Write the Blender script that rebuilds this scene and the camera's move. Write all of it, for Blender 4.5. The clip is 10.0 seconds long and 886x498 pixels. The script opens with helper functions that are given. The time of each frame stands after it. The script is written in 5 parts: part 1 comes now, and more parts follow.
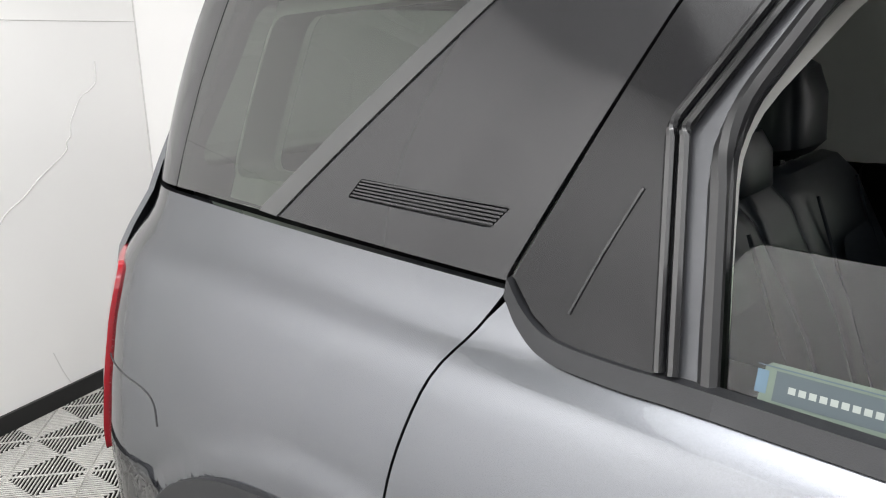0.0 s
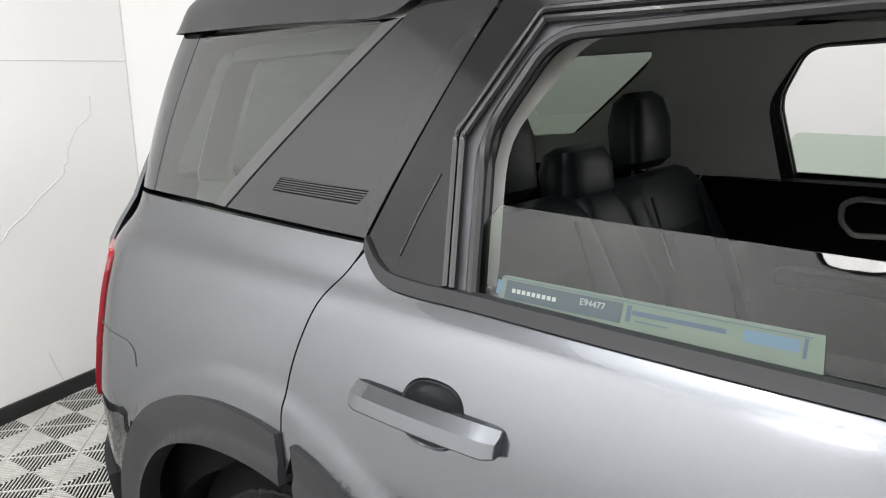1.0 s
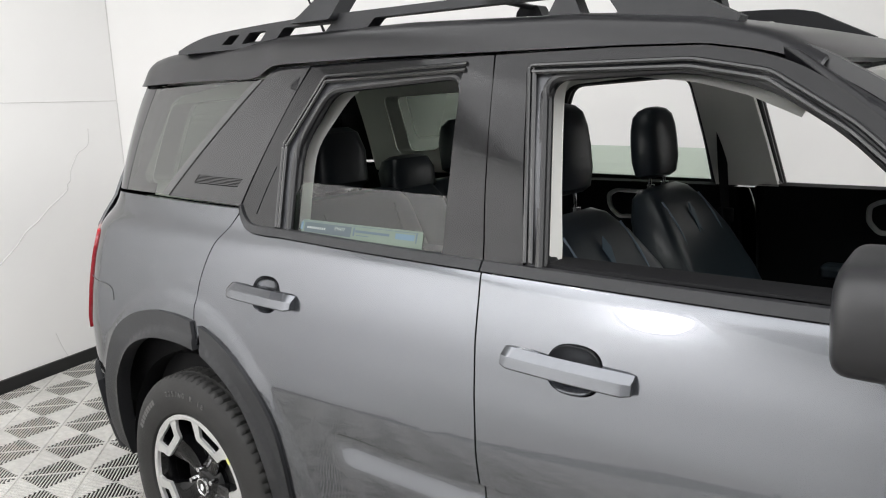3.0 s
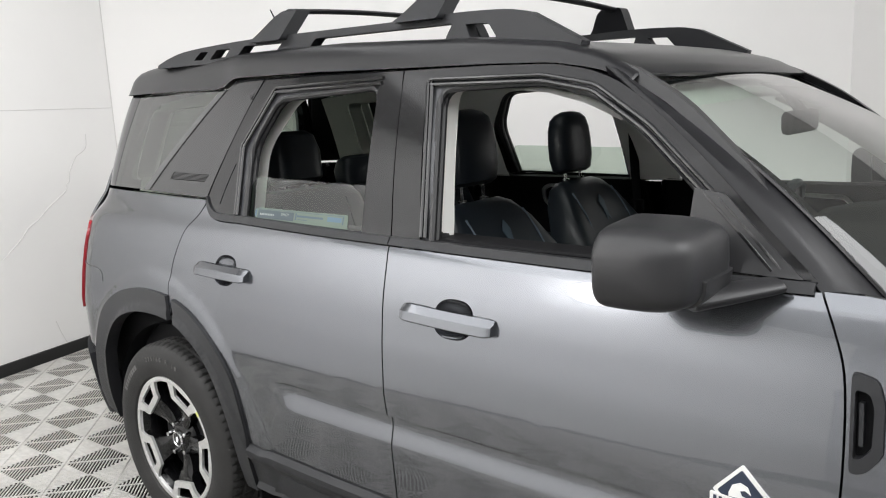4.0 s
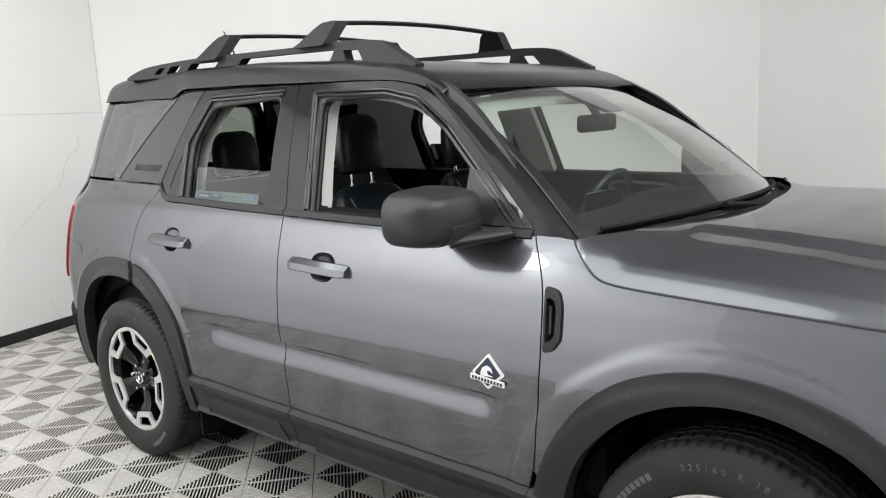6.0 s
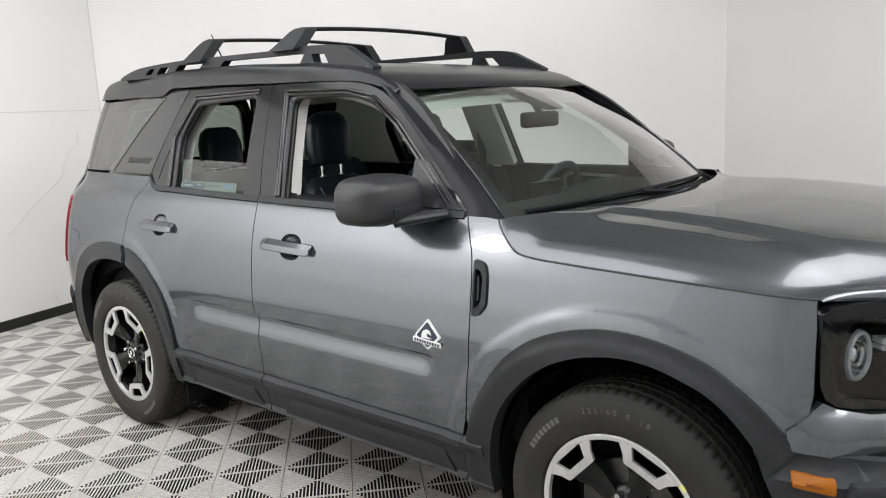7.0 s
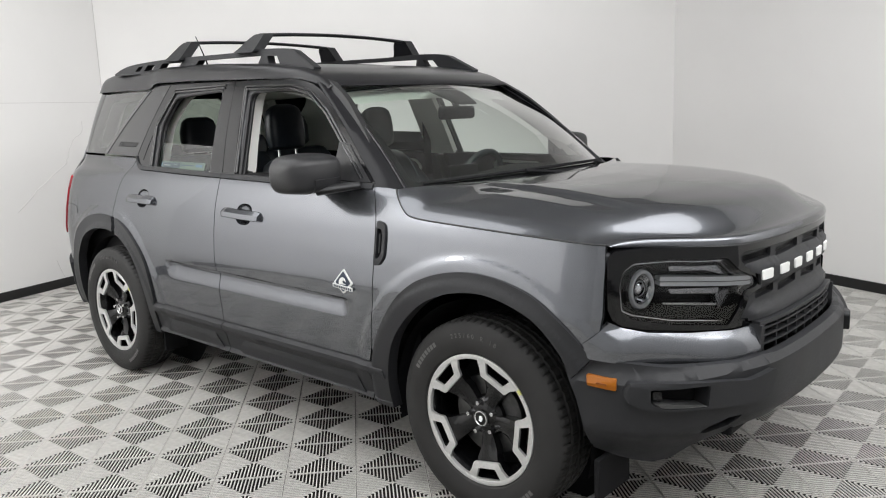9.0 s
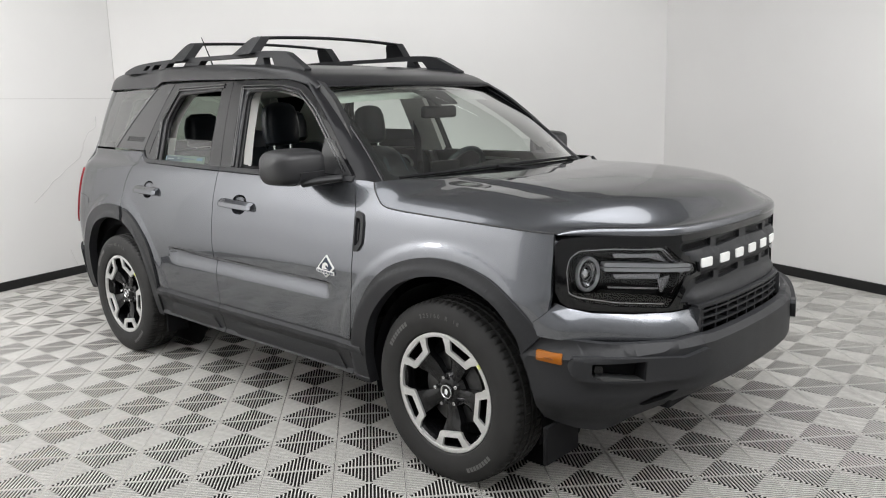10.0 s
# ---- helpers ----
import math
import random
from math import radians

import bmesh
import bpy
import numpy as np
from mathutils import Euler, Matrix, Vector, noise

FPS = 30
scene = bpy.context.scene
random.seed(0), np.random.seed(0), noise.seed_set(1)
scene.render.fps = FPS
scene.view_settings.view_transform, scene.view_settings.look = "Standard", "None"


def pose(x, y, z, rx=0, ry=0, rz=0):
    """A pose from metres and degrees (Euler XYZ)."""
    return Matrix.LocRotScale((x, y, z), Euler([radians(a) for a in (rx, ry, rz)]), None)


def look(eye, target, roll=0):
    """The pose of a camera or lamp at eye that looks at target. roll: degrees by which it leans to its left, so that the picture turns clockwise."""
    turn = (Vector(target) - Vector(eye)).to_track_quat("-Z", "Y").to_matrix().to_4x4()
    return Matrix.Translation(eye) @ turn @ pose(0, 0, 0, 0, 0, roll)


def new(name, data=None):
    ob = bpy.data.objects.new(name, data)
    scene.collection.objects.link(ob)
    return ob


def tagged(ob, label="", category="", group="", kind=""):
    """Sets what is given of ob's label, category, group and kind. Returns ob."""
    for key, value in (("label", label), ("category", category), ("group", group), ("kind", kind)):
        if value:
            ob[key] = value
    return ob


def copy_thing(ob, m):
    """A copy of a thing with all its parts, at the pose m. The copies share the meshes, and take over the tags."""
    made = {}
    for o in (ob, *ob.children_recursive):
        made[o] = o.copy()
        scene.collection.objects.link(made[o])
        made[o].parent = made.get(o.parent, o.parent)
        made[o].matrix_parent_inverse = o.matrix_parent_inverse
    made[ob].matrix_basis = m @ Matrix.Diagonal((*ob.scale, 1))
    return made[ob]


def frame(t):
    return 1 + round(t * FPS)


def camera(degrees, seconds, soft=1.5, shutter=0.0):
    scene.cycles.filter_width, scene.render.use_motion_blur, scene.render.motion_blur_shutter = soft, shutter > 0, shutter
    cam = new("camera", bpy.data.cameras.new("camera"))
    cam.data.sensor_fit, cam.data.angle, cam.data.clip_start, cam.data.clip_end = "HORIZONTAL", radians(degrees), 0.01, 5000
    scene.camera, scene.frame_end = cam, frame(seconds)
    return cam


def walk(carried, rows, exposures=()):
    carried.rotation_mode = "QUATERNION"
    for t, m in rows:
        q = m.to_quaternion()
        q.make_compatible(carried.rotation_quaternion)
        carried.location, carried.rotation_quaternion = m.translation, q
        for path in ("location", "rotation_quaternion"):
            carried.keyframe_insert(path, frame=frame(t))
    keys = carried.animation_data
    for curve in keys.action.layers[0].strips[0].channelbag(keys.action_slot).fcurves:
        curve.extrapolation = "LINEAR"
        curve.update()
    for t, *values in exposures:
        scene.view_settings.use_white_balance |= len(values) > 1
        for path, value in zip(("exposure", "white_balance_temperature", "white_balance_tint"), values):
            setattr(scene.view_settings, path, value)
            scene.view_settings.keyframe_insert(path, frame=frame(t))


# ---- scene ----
cam = camera(58.9, 10.0, 1.1)
PATH = [
    (0, 0.628, -1.426, 1.490, 74.85, 1.23, 40.21),
    (0.5, 0.830, -1.549, 1.498, 76.34, 0.96, 39.90),
    (1, 1.064, -1.658, 1.499, 77.22, 1.27, 39.54),
    (1.5, 1.310, -1.758, 1.505, 77.71, 2.01, 39.75),
    (2, 1.567, -1.879, 1.516, 78.08, 2.42, 39.75),
    (2.5, 1.790, -2.000, 1.513, 78.53, 2.43, 39.56),
    (3, 2.045, -2.119, 1.510, 79.21, 2.29, 39.53),
    (4.5, 2.697, -2.354, 1.509, 79.60, 2.72, 39.82),
    (5, 2.920, -2.427, 1.516, 79.71, 2.74, 39.73),
    (5.5, 3.110, -2.485, 1.507, 79.79, 2.72, 40.06),
    (7, 3.627, -2.681, 1.486, 79.70, 2.59, 40.51),
    (7.5, 3.822, -2.750, 1.481, 79.56, 2.62, 40.50),
    (8, 3.990, -2.800, 1.466, 79.65, 2.39, 40.72),
    (8.5, 4.173, -2.854, 1.453, 79.66, 2.13, 41.05),
    (9, 4.333, -2.917, 1.455, 79.61, 1.90, 41.44),
    (9.5, 4.494, -2.960, 1.457, 79.55, 1.67, 42.01),
    (10, 4.640, -3.004, 1.461, 79.47, 1.45, 42.63),
]
walk(cam, [(t, pose(x, y, z, rx, ry, rz)) for t, x, y, z, rx, ry, rz in PATH], [(0, 0.29), (1.5, 0.26), (3, 0.18), (5, 0.11), (7.5, 0.08), (10, -0.01)])

# ---- world and lights ----
world = bpy.data.worlds.new("world")
scene.world = world
world.use_nodes = True
world.node_tree.nodes["Background"].inputs[0].default_value = (0.9, 0.95, 1.0, 1)
world.node_tree.nodes["Background"].inputs[1].default_value = 0.05


def area_lamp(name, size_x, size_y, power, m, colour=(1.0, 0.97, 0.92), shape="RECTANGLE"):
    data = bpy.data.lights.new(name, "AREA")
    data.shape, data.size, data.size_y = shape, size_x, size_y
    data.energy, data.color = power, colour
    ob = new(name, data)
    ob.matrix_world = m
    return ob


for lx, ly, turn, power, sx, sy in ((2.0, -2.3, 0, 130, 6.0, 3.4), (4.9, -0.7, 0, 122, 3.4, 4.0)):
    area_lamp("ceiling_lamp", sx, sy, power, pose(lx, ly, 3.22, 0, 0, turn), (0.985, 0.99, 1.0))
# unseen fill lamps added under the ceiling to brighten the walls
for eye, aim_at, power, sx, sy in (((0.0, -2.5, 3.16), (-1.25, -3.75, 1.2), 135, 2.0, 0.7), ((2.6, -3.3, 3.16), (2.9, -5.4, 1.3), 90, 3.0, 0.7), ((4.3, 0.1, 3.16), (2.7, 3.5, 1.5), 82, 3.0, 1.0), ((-0.2, 1.5, 3.16), (-1.1, 2.4, 1.2), 15, 3.2, 0.5), ((-1.1, -0.3, 3.16), (-2.4, -0.9, 1.2), 7, 2.0, 0.5)):
    area_lamp("wall_fill", sx, sy, power, look(eye, aim_at), (0.985, 0.99, 1.0))

# ---- materials ----


def material(name, colour, rough=0.5, metal=0.0, coat=0.0, spec=0.5, grain=0.0, grain_size=200.0, bump=0.0, stain=0.0, stain_size=3.0, coat_rough=0.03):
    mat = bpy.data.materials.new(name)
    mat.use_nodes = True
    nt = mat.node_tree
    b = nt.nodes["Principled BSDF"]
    b.inputs["Base Color"].default_value = (*colour, 1)
    b.inputs["Roughness"].default_value = rough
    b.inputs["Metallic"].default_value = metal
    b.inputs["Coat Weight"].default_value = coat
    b.inputs["Coat Roughness"].default_value = coat_rough
    b.inputs["Specular IOR Level"].default_value = spec
    tc = nt.nodes.new("ShaderNodeTexCoord")
    if grain or bump:
        n = nt.nodes.new("ShaderNodeTexNoise")
        n.inputs["Scale"].default_value = grain_size
        n.inputs["Detail"].default_value = 3
        nt.links.new(tc.outputs["Object"], n.inputs["Vector"])
        if bump:
            bp = nt.nodes.new("ShaderNodeBump")
            bp.inputs["Strength"].default_value = bump
            bp.inputs["Distance"].default_value = 0.002
            nt.links.new(n.outputs["Fac"], bp.inputs["Height"])
            nt.links.new(bp.outputs["Normal"], b.inputs["Normal"])
    if grain or stain:
        last = None
        for amount, size in ((grain, grain_size), (stain, stain_size)):
            if not amount:
                continue
            n = nt.nodes.new("ShaderNodeTexNoise")
            n.inputs["Scale"].default_value = size
            n.inputs["Detail"].default_value = 4
            nt.links.new(tc.outputs["Object"], n.inputs["Vector"])
            r = nt.nodes.new("ShaderNodeMapRange")
            r.inputs["From Min"].default_value, r.inputs["From Max"].default_value = 0.3, 0.7
            r.inputs["To Min"].default_value, r.inputs["To Max"].default_value = 1 - amount, 1 + amount
            nt.links.new(n.outputs["Fac"], r.inputs["Value"])
            h = nt.nodes.new("ShaderNodeHueSaturation")
            h.inputs["Color"].default_value = (*colour, 1)
            nt.links.new(r.outputs["Result"], h.inputs["Value"])
            if last:
                nt.links.new(last.outputs["Color"], h.inputs["Color"])
            last = h
        nt.links.new(last.outputs["Color"], b.inputs["Base Color"])
    return mat


def glass_material(name, tint, gloss=1.0):
    mat = bpy.data.materials.new(name)
    mat.use_nodes = True
    nt = mat.node_tree
    nt.nodes.clear()
    out = nt.nodes.new("ShaderNodeOutputMaterial")
    tr = nt.nodes.new("ShaderNodeBsdfTransparent")
    tr.inputs["Color"].default_value = (*tint, 1)
    gl = nt.nodes.new("ShaderNodeBsdfGlossy")
    gl.inputs["Roughness"].default_value = 0.0
    fr = nt.nodes.new("ShaderNodeFresnel")
    fr.inputs["IOR"].default_value = 1.52
    mx = nt.nodes.new("ShaderNodeMixShader")
    mu = nt.nodes.new("ShaderNodeMath")
    mu.operation = "MULTIPLY"
    mu.inputs[1].default_value = gloss
    nt.links.new(fr.outputs[0], mu.inputs[0])
    nt.links.new(mu.outputs[0], mx.inputs[0])
    nt.links.new(tr.outputs[0], mx.inputs[1])
    nt.links.new(gl.outputs[0], mx.inputs[2])
    nt.links.new(mx.outputs[0], out.inputs[0])
    return mat


def paint_material():
    mat = material("grey_metallic_paint", (0.168, 0.175, 0.191), 0.22, 0.9, 1.0, coat_rough=0.015)
    mat.node_tree.nodes["Principled BSDF"].inputs["Coat IOR"].default_value = 1.50
    mat.node_tree.nodes["Principled BSDF"].inputs["Specular Tint"].default_value = (0.02, 0.02, 0.025, 1)
    nt = mat.node_tree
    b = nt.nodes["Principled BSDF"]
    tc = nt.nodes.new("ShaderNodeTexCoord")
    v = nt.nodes.new("ShaderNodeTexVoronoi")
    v.inputs["Scale"].default_value = 1400
    nt.links.new(tc.outputs["Object"], v.inputs["Vector"])
    r = nt.nodes.new("ShaderNodeMapRange")
    r.inputs["To Min"].default_value, r.inputs["To Max"].default_value = 0.85, 1.15
    nt.links.new(v.outputs["Color"], r.inputs["Value"])
    h = nt.nodes.new("ShaderNodeHueSaturation")
    h.inputs["Color"].default_value = (0.168, 0.175, 0.191, 1)
    nt.links.new(r.outputs["Result"], h.inputs["Value"])
    nt.links.new(h.outputs["Color"], b.inputs["Base Color"])
    return mat


PAINT = paint_material()
GLOSS = material("gloss_black", (0.020, 0.020, 0.0215), 0.10, spec=0.52)
FRAME_BLACK = material("polished_black_frame", (0.008, 0.008, 0.009), 0.10, spec=0.34)
SATIN = material("satin_black_roof", (0.013, 0.013, 0.0145), 0.28, 0, 0.0, spec=0.37)
PILLAR = material("satin_black_pillar", (0.010, 0.010, 0.0115), 0.30, spec=0.30, bump=0.03, grain_size=900)
CLAD = material("grained_black_plastic", (0.019, 0.0195, 0.0215), 0.48, bump=0.15, grain_size=900, grain=0.1, spec=0.36)
MIRROR_CAP = material("smooth_black_plastic", (0.02, 0.02, 0.0215), 0.38, bump=0.12, grain_size=1200)
RUBBER = material("tyre_rubber", (0.024, 0.0235, 0.023), 0.65, spec=0.3, bump=0.3, grain_size=600, grain=0.15, stain=0.15, stain_size=12)
SEAL = material("seal_rubber", (0.02, 0.02, 0.021), 0.35)
SEAL_SHINE = material("satin_seal_strip", (0.010, 0.010, 0.011), 0.14, 0.0, 0.5)
FRAME_GREY = material("satin_grey_frame", (0.075, 0.077, 0.083), 0.35, 0.4)
SEAM = material("wall_joint", (0.62, 0.605, 0.59), 0.8)
# black trim painted paler grey to stand for the light it reflects
STRIP_GREY = material("strip_and_shelf_sheen", (0.045, 0.046, 0.046), 0.35, 0, 0.4)
LAMP_ON = material("lit_diffuser", (0.9, 0.9, 0.9), 0.5)
LAMP_ON.node_tree.nodes["Principled BSDF"].inputs["Emission Color"].default_value = (1.0, 0.98, 0.95, 1)
LAMP_ON.node_tree.nodes["Principled BSDF"].inputs["Emission Strength"].default_value = 16.0
DARK = material("dark_plastic", (0.010, 0.010, 0.011), 0.7, spec=0.12, bump=0.04, grain_size=400)
LEATHER = material("black_leather", (0.014, 0.019, 0.025), 0.36, bump=0.03, grain_size=420)
CLOTH = material("grey_insert_fabric", (0.062, 0.072, 0.080), 0.75, bump=0.03, grain_size=300)
TRIM = material("light_grey_trim", (0.80, 0.79, 0.755), 0.75, bump=0.04, grain_size=300)
HEADLINER = material("headliner_fabric", (0.74, 0.74, 0.71), 0.9, bump=0.05, grain_size=300)
CHROME = material("chrome", (0.75, 0.75, 0.76), 0.12, 1.0)
ALLOY = material("machined_alloy", (0.72, 0.72, 0.71), 0.34, 0.75, grain=0.06, grain_size=90)
RIM_BLACK = material("rim_gloss_black", (0.004, 0.004, 0.0045), 0.12, spec=0.4)
STEEL = material("brake_steel", (0.10, 0.10, 0.10), 0.4, 1.0, grain=0.2, grain_size=40)
RED = material("red_lens", (0.36, 0.012, 0.02), 0.12, 0, 1.0)
AMBER = material("amber_lens", (0.27, 0.083, 0.004), 0.3, 0, 0.0, spec=0.25, bump=0.4, grain_size=160)
AMBER_DARK = material("amber_bulb", (0.20, 0.055, 0.004), 0.3)
LAMP_GREY = material("lamp_grey", (0.55, 0.55, 0.57), 0.22, 0.9)
LAMP_DARK = material("lamp_backing", (0.012, 0.012, 0.013), 0.15, 0.3)
LAMP_WHITE = material("light_guide", (0.88, 0.89, 0.9), 0.25, 0, 0.6)
WHITE = material("white_print", (0.82, 0.82, 0.8), 0.45)
NAVY = material("navy_print", (0.02, 0.03, 0.055), 0.4)
PAPER = material("sticker_paper", (0.115, 0.15, 0.12), 0.6)
STICKER_BLUE = material("sticker_blue", (0.09, 0.15, 0.2), 0.6)
STICKER_PALE = material("sticker_white", (0.3, 0.33, 0.31), 0.6)
PIANO = material("piano_black", (0.003, 0.003, 0.0035), 0.05)
STICKER_DARK = material("sticker_ink", (0.06, 0.09, 0.12), 0.6)
STICKER_INK = material("sticker_faded_ink", (0.055, 0.075, 0.085), 0.6)
STITCH = material("blue_grey_stitch", (0.16, 0.2, 0.25), 0.8)
YELLOW = material("yellow_tag", (0.75, 0.75, 0.25), 0.6)
GLASS = glass_material("clear_green_glass", (0.70, 0.80, 0.71), 1.15)
SCREEN_GLASS = glass_material("windscreen_glass", (0.80, 0.88, 0.82), 2.1)
# roof glass made clear so that lamp light brightens the cabin
ROOF_GLASS = glass_material("clear_roof_glass", (0.80, 0.83, 0.81), 1.3)
PRIVACY = glass_material("privacy_glass", (0.21, 0.245, 0.21), 1.7)
LENS = glass_material("lamp_lens", (0.92, 0.93, 0.94))
WALL = material("white_wall_paint", (0.80, 0.79, 0.775), 0.6, stain=0.03, stain_size=0.7, bump=0.05, grain_size=60)
# grey of the added out-of-view walls, set to dim the car's reflections
UNSEEN_GREY = material("unseen_wall_grey", (0.42, 0.42, 0.42), 0.9, stain=0.1, stain_size=1.5)
CEIL = material("grey_ceiling_paint", (0.48, 0.48, 0.475), 0.8, stain=0.02, stain_size=0.6)
SKIRT = material("black_baseboard", (0.012, 0.012, 0.012), 0.5, bump=0.3, grain_size=40)
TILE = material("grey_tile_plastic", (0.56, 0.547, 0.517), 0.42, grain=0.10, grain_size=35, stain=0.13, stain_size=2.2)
# subfloor colour, also painted on the lower ribs as shade between them
UNDER = material("subfloor_and_gap_shade", (0.036, 0.034, 0.032), 0.9, spec=0.1)
LETTER = material("raised_rubber", (0.10, 0.098, 0.095), 0.6)

# ---- tools ----


def finish(bm, name, mat, smooth=True, angle=35):
    me = bpy.data.meshes.new(name)
    bm.normal_update()
    bm.to_mesh(me)
    bm.free()
    me.materials.append(mat)
    if smooth:
        me.shade_smooth()
        me.set_sharp_from_angle(angle=radians(angle))
    return me


def part(name, bm, mat, parent=None, label="", bevel=0.0, smooth=True, angle=35):
    ob = new(name, finish(bm, name, mat, smooth, angle))
    ob.parent = parent
    if label:
        ob["label"] = label
    if bevel:
        mod = ob.modifiers.new("bevel", "BEVEL")
        mod.width, mod.segments, mod.limit_method, mod.angle_limit = bevel, 2, "ANGLE", radians(50)
        mod.use_clamp_overlap = True
    return ob


def spline(points, per=6, closed=False):
    """A smooth line through the points."""
    p = [Vector(q) for q in points]
    n = len(p)
    out = []
    for i in range(n if closed else n - 1):
        a, b = p[i], p[(i + 1) % n]
        z = p[(i - 1) % n] if closed or i else a * 2 - b
        c = p[(i + 2) % n] if closed or i < n - 2 else b * 2 - a
        for k in range(per):
            t = k / per
            out.append(0.5 * (2 * a + (b - z) * t + (2 * z - 5 * a + 4 * b - c) * t * t + (3 * a - z - 3 * b + c) * t ** 3))
    if not closed:
        out.append(p[-1])
    return [tuple(q) for q in out]


def inset(points, d):
    """A closed outline moved inwards by d (outwards when negative)."""
    p = [Vector(q[:2]) for q in points]
    area = sum(a.cross(b) for a, b in zip(p, p[1:] + p[:1]))
    s = 1 if area > 0 else -1
    out = []
    for a, b, c in zip(p[-1:] + p[:-1], p, p[1:] + p[:1]):
        e, f = (b - a).normalized(), (c - b).normalized()
        n = Vector((-e.y, e.x)) + Vector((-f.y, f.x))
        if n.length < 1e-6:
            n = Vector((-e.y, e.x))
        n.normalize()
        k = max(0.4, n.dot(Vector((-e.y, e.x))))
        out.append(tuple(b + n * (d * s / k)))
    return out


def clean(points):
    out = []
    for q in points:
        if not out or (Vector(q[:2]) - Vector(out[-1][:2])).length > 1e-4:
            out.append(tuple(q[:2]))
    if (Vector(out[0]) - Vector(out[-1])).length < 1e-4:
        out.pop()
    return out


def sheet(outline, fn, step, thick, holes=(), rows=()):
    """A curved panel: the outline in two parameters, filled, cut by a grid and bent by fn(u, v, depth), with folded edges."""
    bm = bmesh.new()
    for loop in (outline, *holes):
        vs = [bm.verts.new((*q, 0)) for q in clean(loop)]
        for a, b in zip(vs, vs[1:] + vs[:1]):
            bm.edges.new((a, b))
    bmesh.ops.triangle_fill(bm, use_beauty=True, use_dissolve=False, edges=bm.edges[:])
    us, vs_ = [v.co.x for v in bm.verts], [v.co.y for v in bm.verts]
    for axis, lo, hi in ((0, min(us), max(us)), (1, min(vs_), max(vs_))):
        k = math.ceil(lo / step)
        while k * step < hi:
            co = [0, 0, 0]
            co[axis] = k * step + 1e-5
            no = [0, 0, 0]
            no[axis] = 1
            bmesh.ops.bisect_plane(bm, geom=bm.verts[:] + bm.edges[:] + bm.faces[:], dist=1e-6, plane_co=co, plane_no=no)
            k += 1
    for v0 in rows:
        bmesh.ops.bisect_plane(bm, geom=bm.verts[:] + bm.edges[:] + bm.faces[:], dist=1e-6, plane_co=(0, v0, 0), plane_no=(0, 1, 0))
    bmesh.ops.dissolve_limit(bm, angle_limit=0.0, verts=[], edges=[])
    if thick:
        rim = [e for e in bm.edges if len(e.link_faces) == 1]
        made = bmesh.ops.extrude_edge_only(bm, edges=rim)
        for v in made["geom"]:
            if isinstance(v, bmesh.types.BMVert):
                v.co.z = 1.0
    for v in bm.verts:
        v.co = fn(v.co.x, v.co.y, v.co.z * thick)
    bmesh.ops.recalc_face_normals(bm, faces=bm.faces[:])
    return bm


def box(bm, cx, cy, cz, sx, sy, sz, m=None):
    made = bmesh.ops.create_cube(bm, size=1.0)["verts"]
    for v in made:
        v.co = Vector((cx + v.co.x * sx, cy + v.co.y * sy, cz + v.co.z * sz))
        if m:
            v.co = m @ v.co
    return made


def loft(rings, closed=True, caps=True):
    """A skin over rings of equally many points."""
    bm = bmesh.new()
    rows = [[bm.verts.new(q) for q in ring] for ring in rings]
    n = len(rows[0])
    for a, b in zip(rows, rows[1:]):
        for i in range(n if closed else n - 1):
            j = (i + 1) % n
            bm.faces.new((a[i], a[j], b[j], b[i]))
    if caps and closed:
        bm.faces.new(rows[0][::-1])
        bm.faces.new(rows[-1])
    bmesh.ops.recalc_face_normals(bm, faces=bm.faces[:])
    return bm


def tube(path, radius, sides=8, flat=1.0):
    """A round bar along a line of 3D points; flat squeezes it upwards."""
    p = [Vector(q) for q in path]
    rings = []
    for i, q in enumerate(p):
        d = (p[min(i + 1, len(p) - 1)] - p[max(i - 1, 0)]).normalized()
        side = d.cross(Vector((0, 0, 1)))
        side = side.normalized() if side.length > 1e-3 else Vector((1, 0, 0))
        up = side.cross(d).normalized()
        r = radius[i] if isinstance(radius, (list, tuple)) else radius
        rings.append([q + side * math.cos(a) * r + up * math.sin(a) * r * flat for a in (2 * math.pi * k / sides for k in range(sides))])
    return loft(rings)


def revolve(profile, n=64):
    """Profile of (radius, y) turned about the y axis."""
    rings = []
    for k in range(n):
        a = 2 * math.pi * k / n
        rings.append([(r * math.cos(a), y, r * math.sin(a)) for r, y in profile])
    bm = bmesh.new()
    rows = [[bm.verts.new(q) for q in ring] for ring in rings]
    for i in range(n):
        a, b = rows[i], rows[(i + 1) % n]
        for j in range(len(profile) - 1):
            bm.faces.new((a[j], a[j + 1], b[j + 1], b[j]))
    bmesh.ops.recalc_face_normals(bm, faces=bm.faces[:])
    return bm


def rounded(points, r, per=4):
    """A closed outline with its corners cut round."""
    p = [Vector(q[:2]) for q in points]
    out = []
    for a, b, c in zip(p[-1:] + p[:-1], p, p[1:] + p[:1]):
        u, w = a - b, c - b
        k = min(r, u.length * 0.45, w.length * 0.45)
        s, e = b + u.normalized() * k, b + w.normalized() * k
        for i in range(per + 1):
            t = i / per
            out.append(tuple(s * (1 - t) ** 2 + b * 2 * t * (1 - t) + e * t * t))
    return out


def smooth01(t):
    t = max(0.0, min(1.0, t))
    return t * t * (3 - 2 * t)


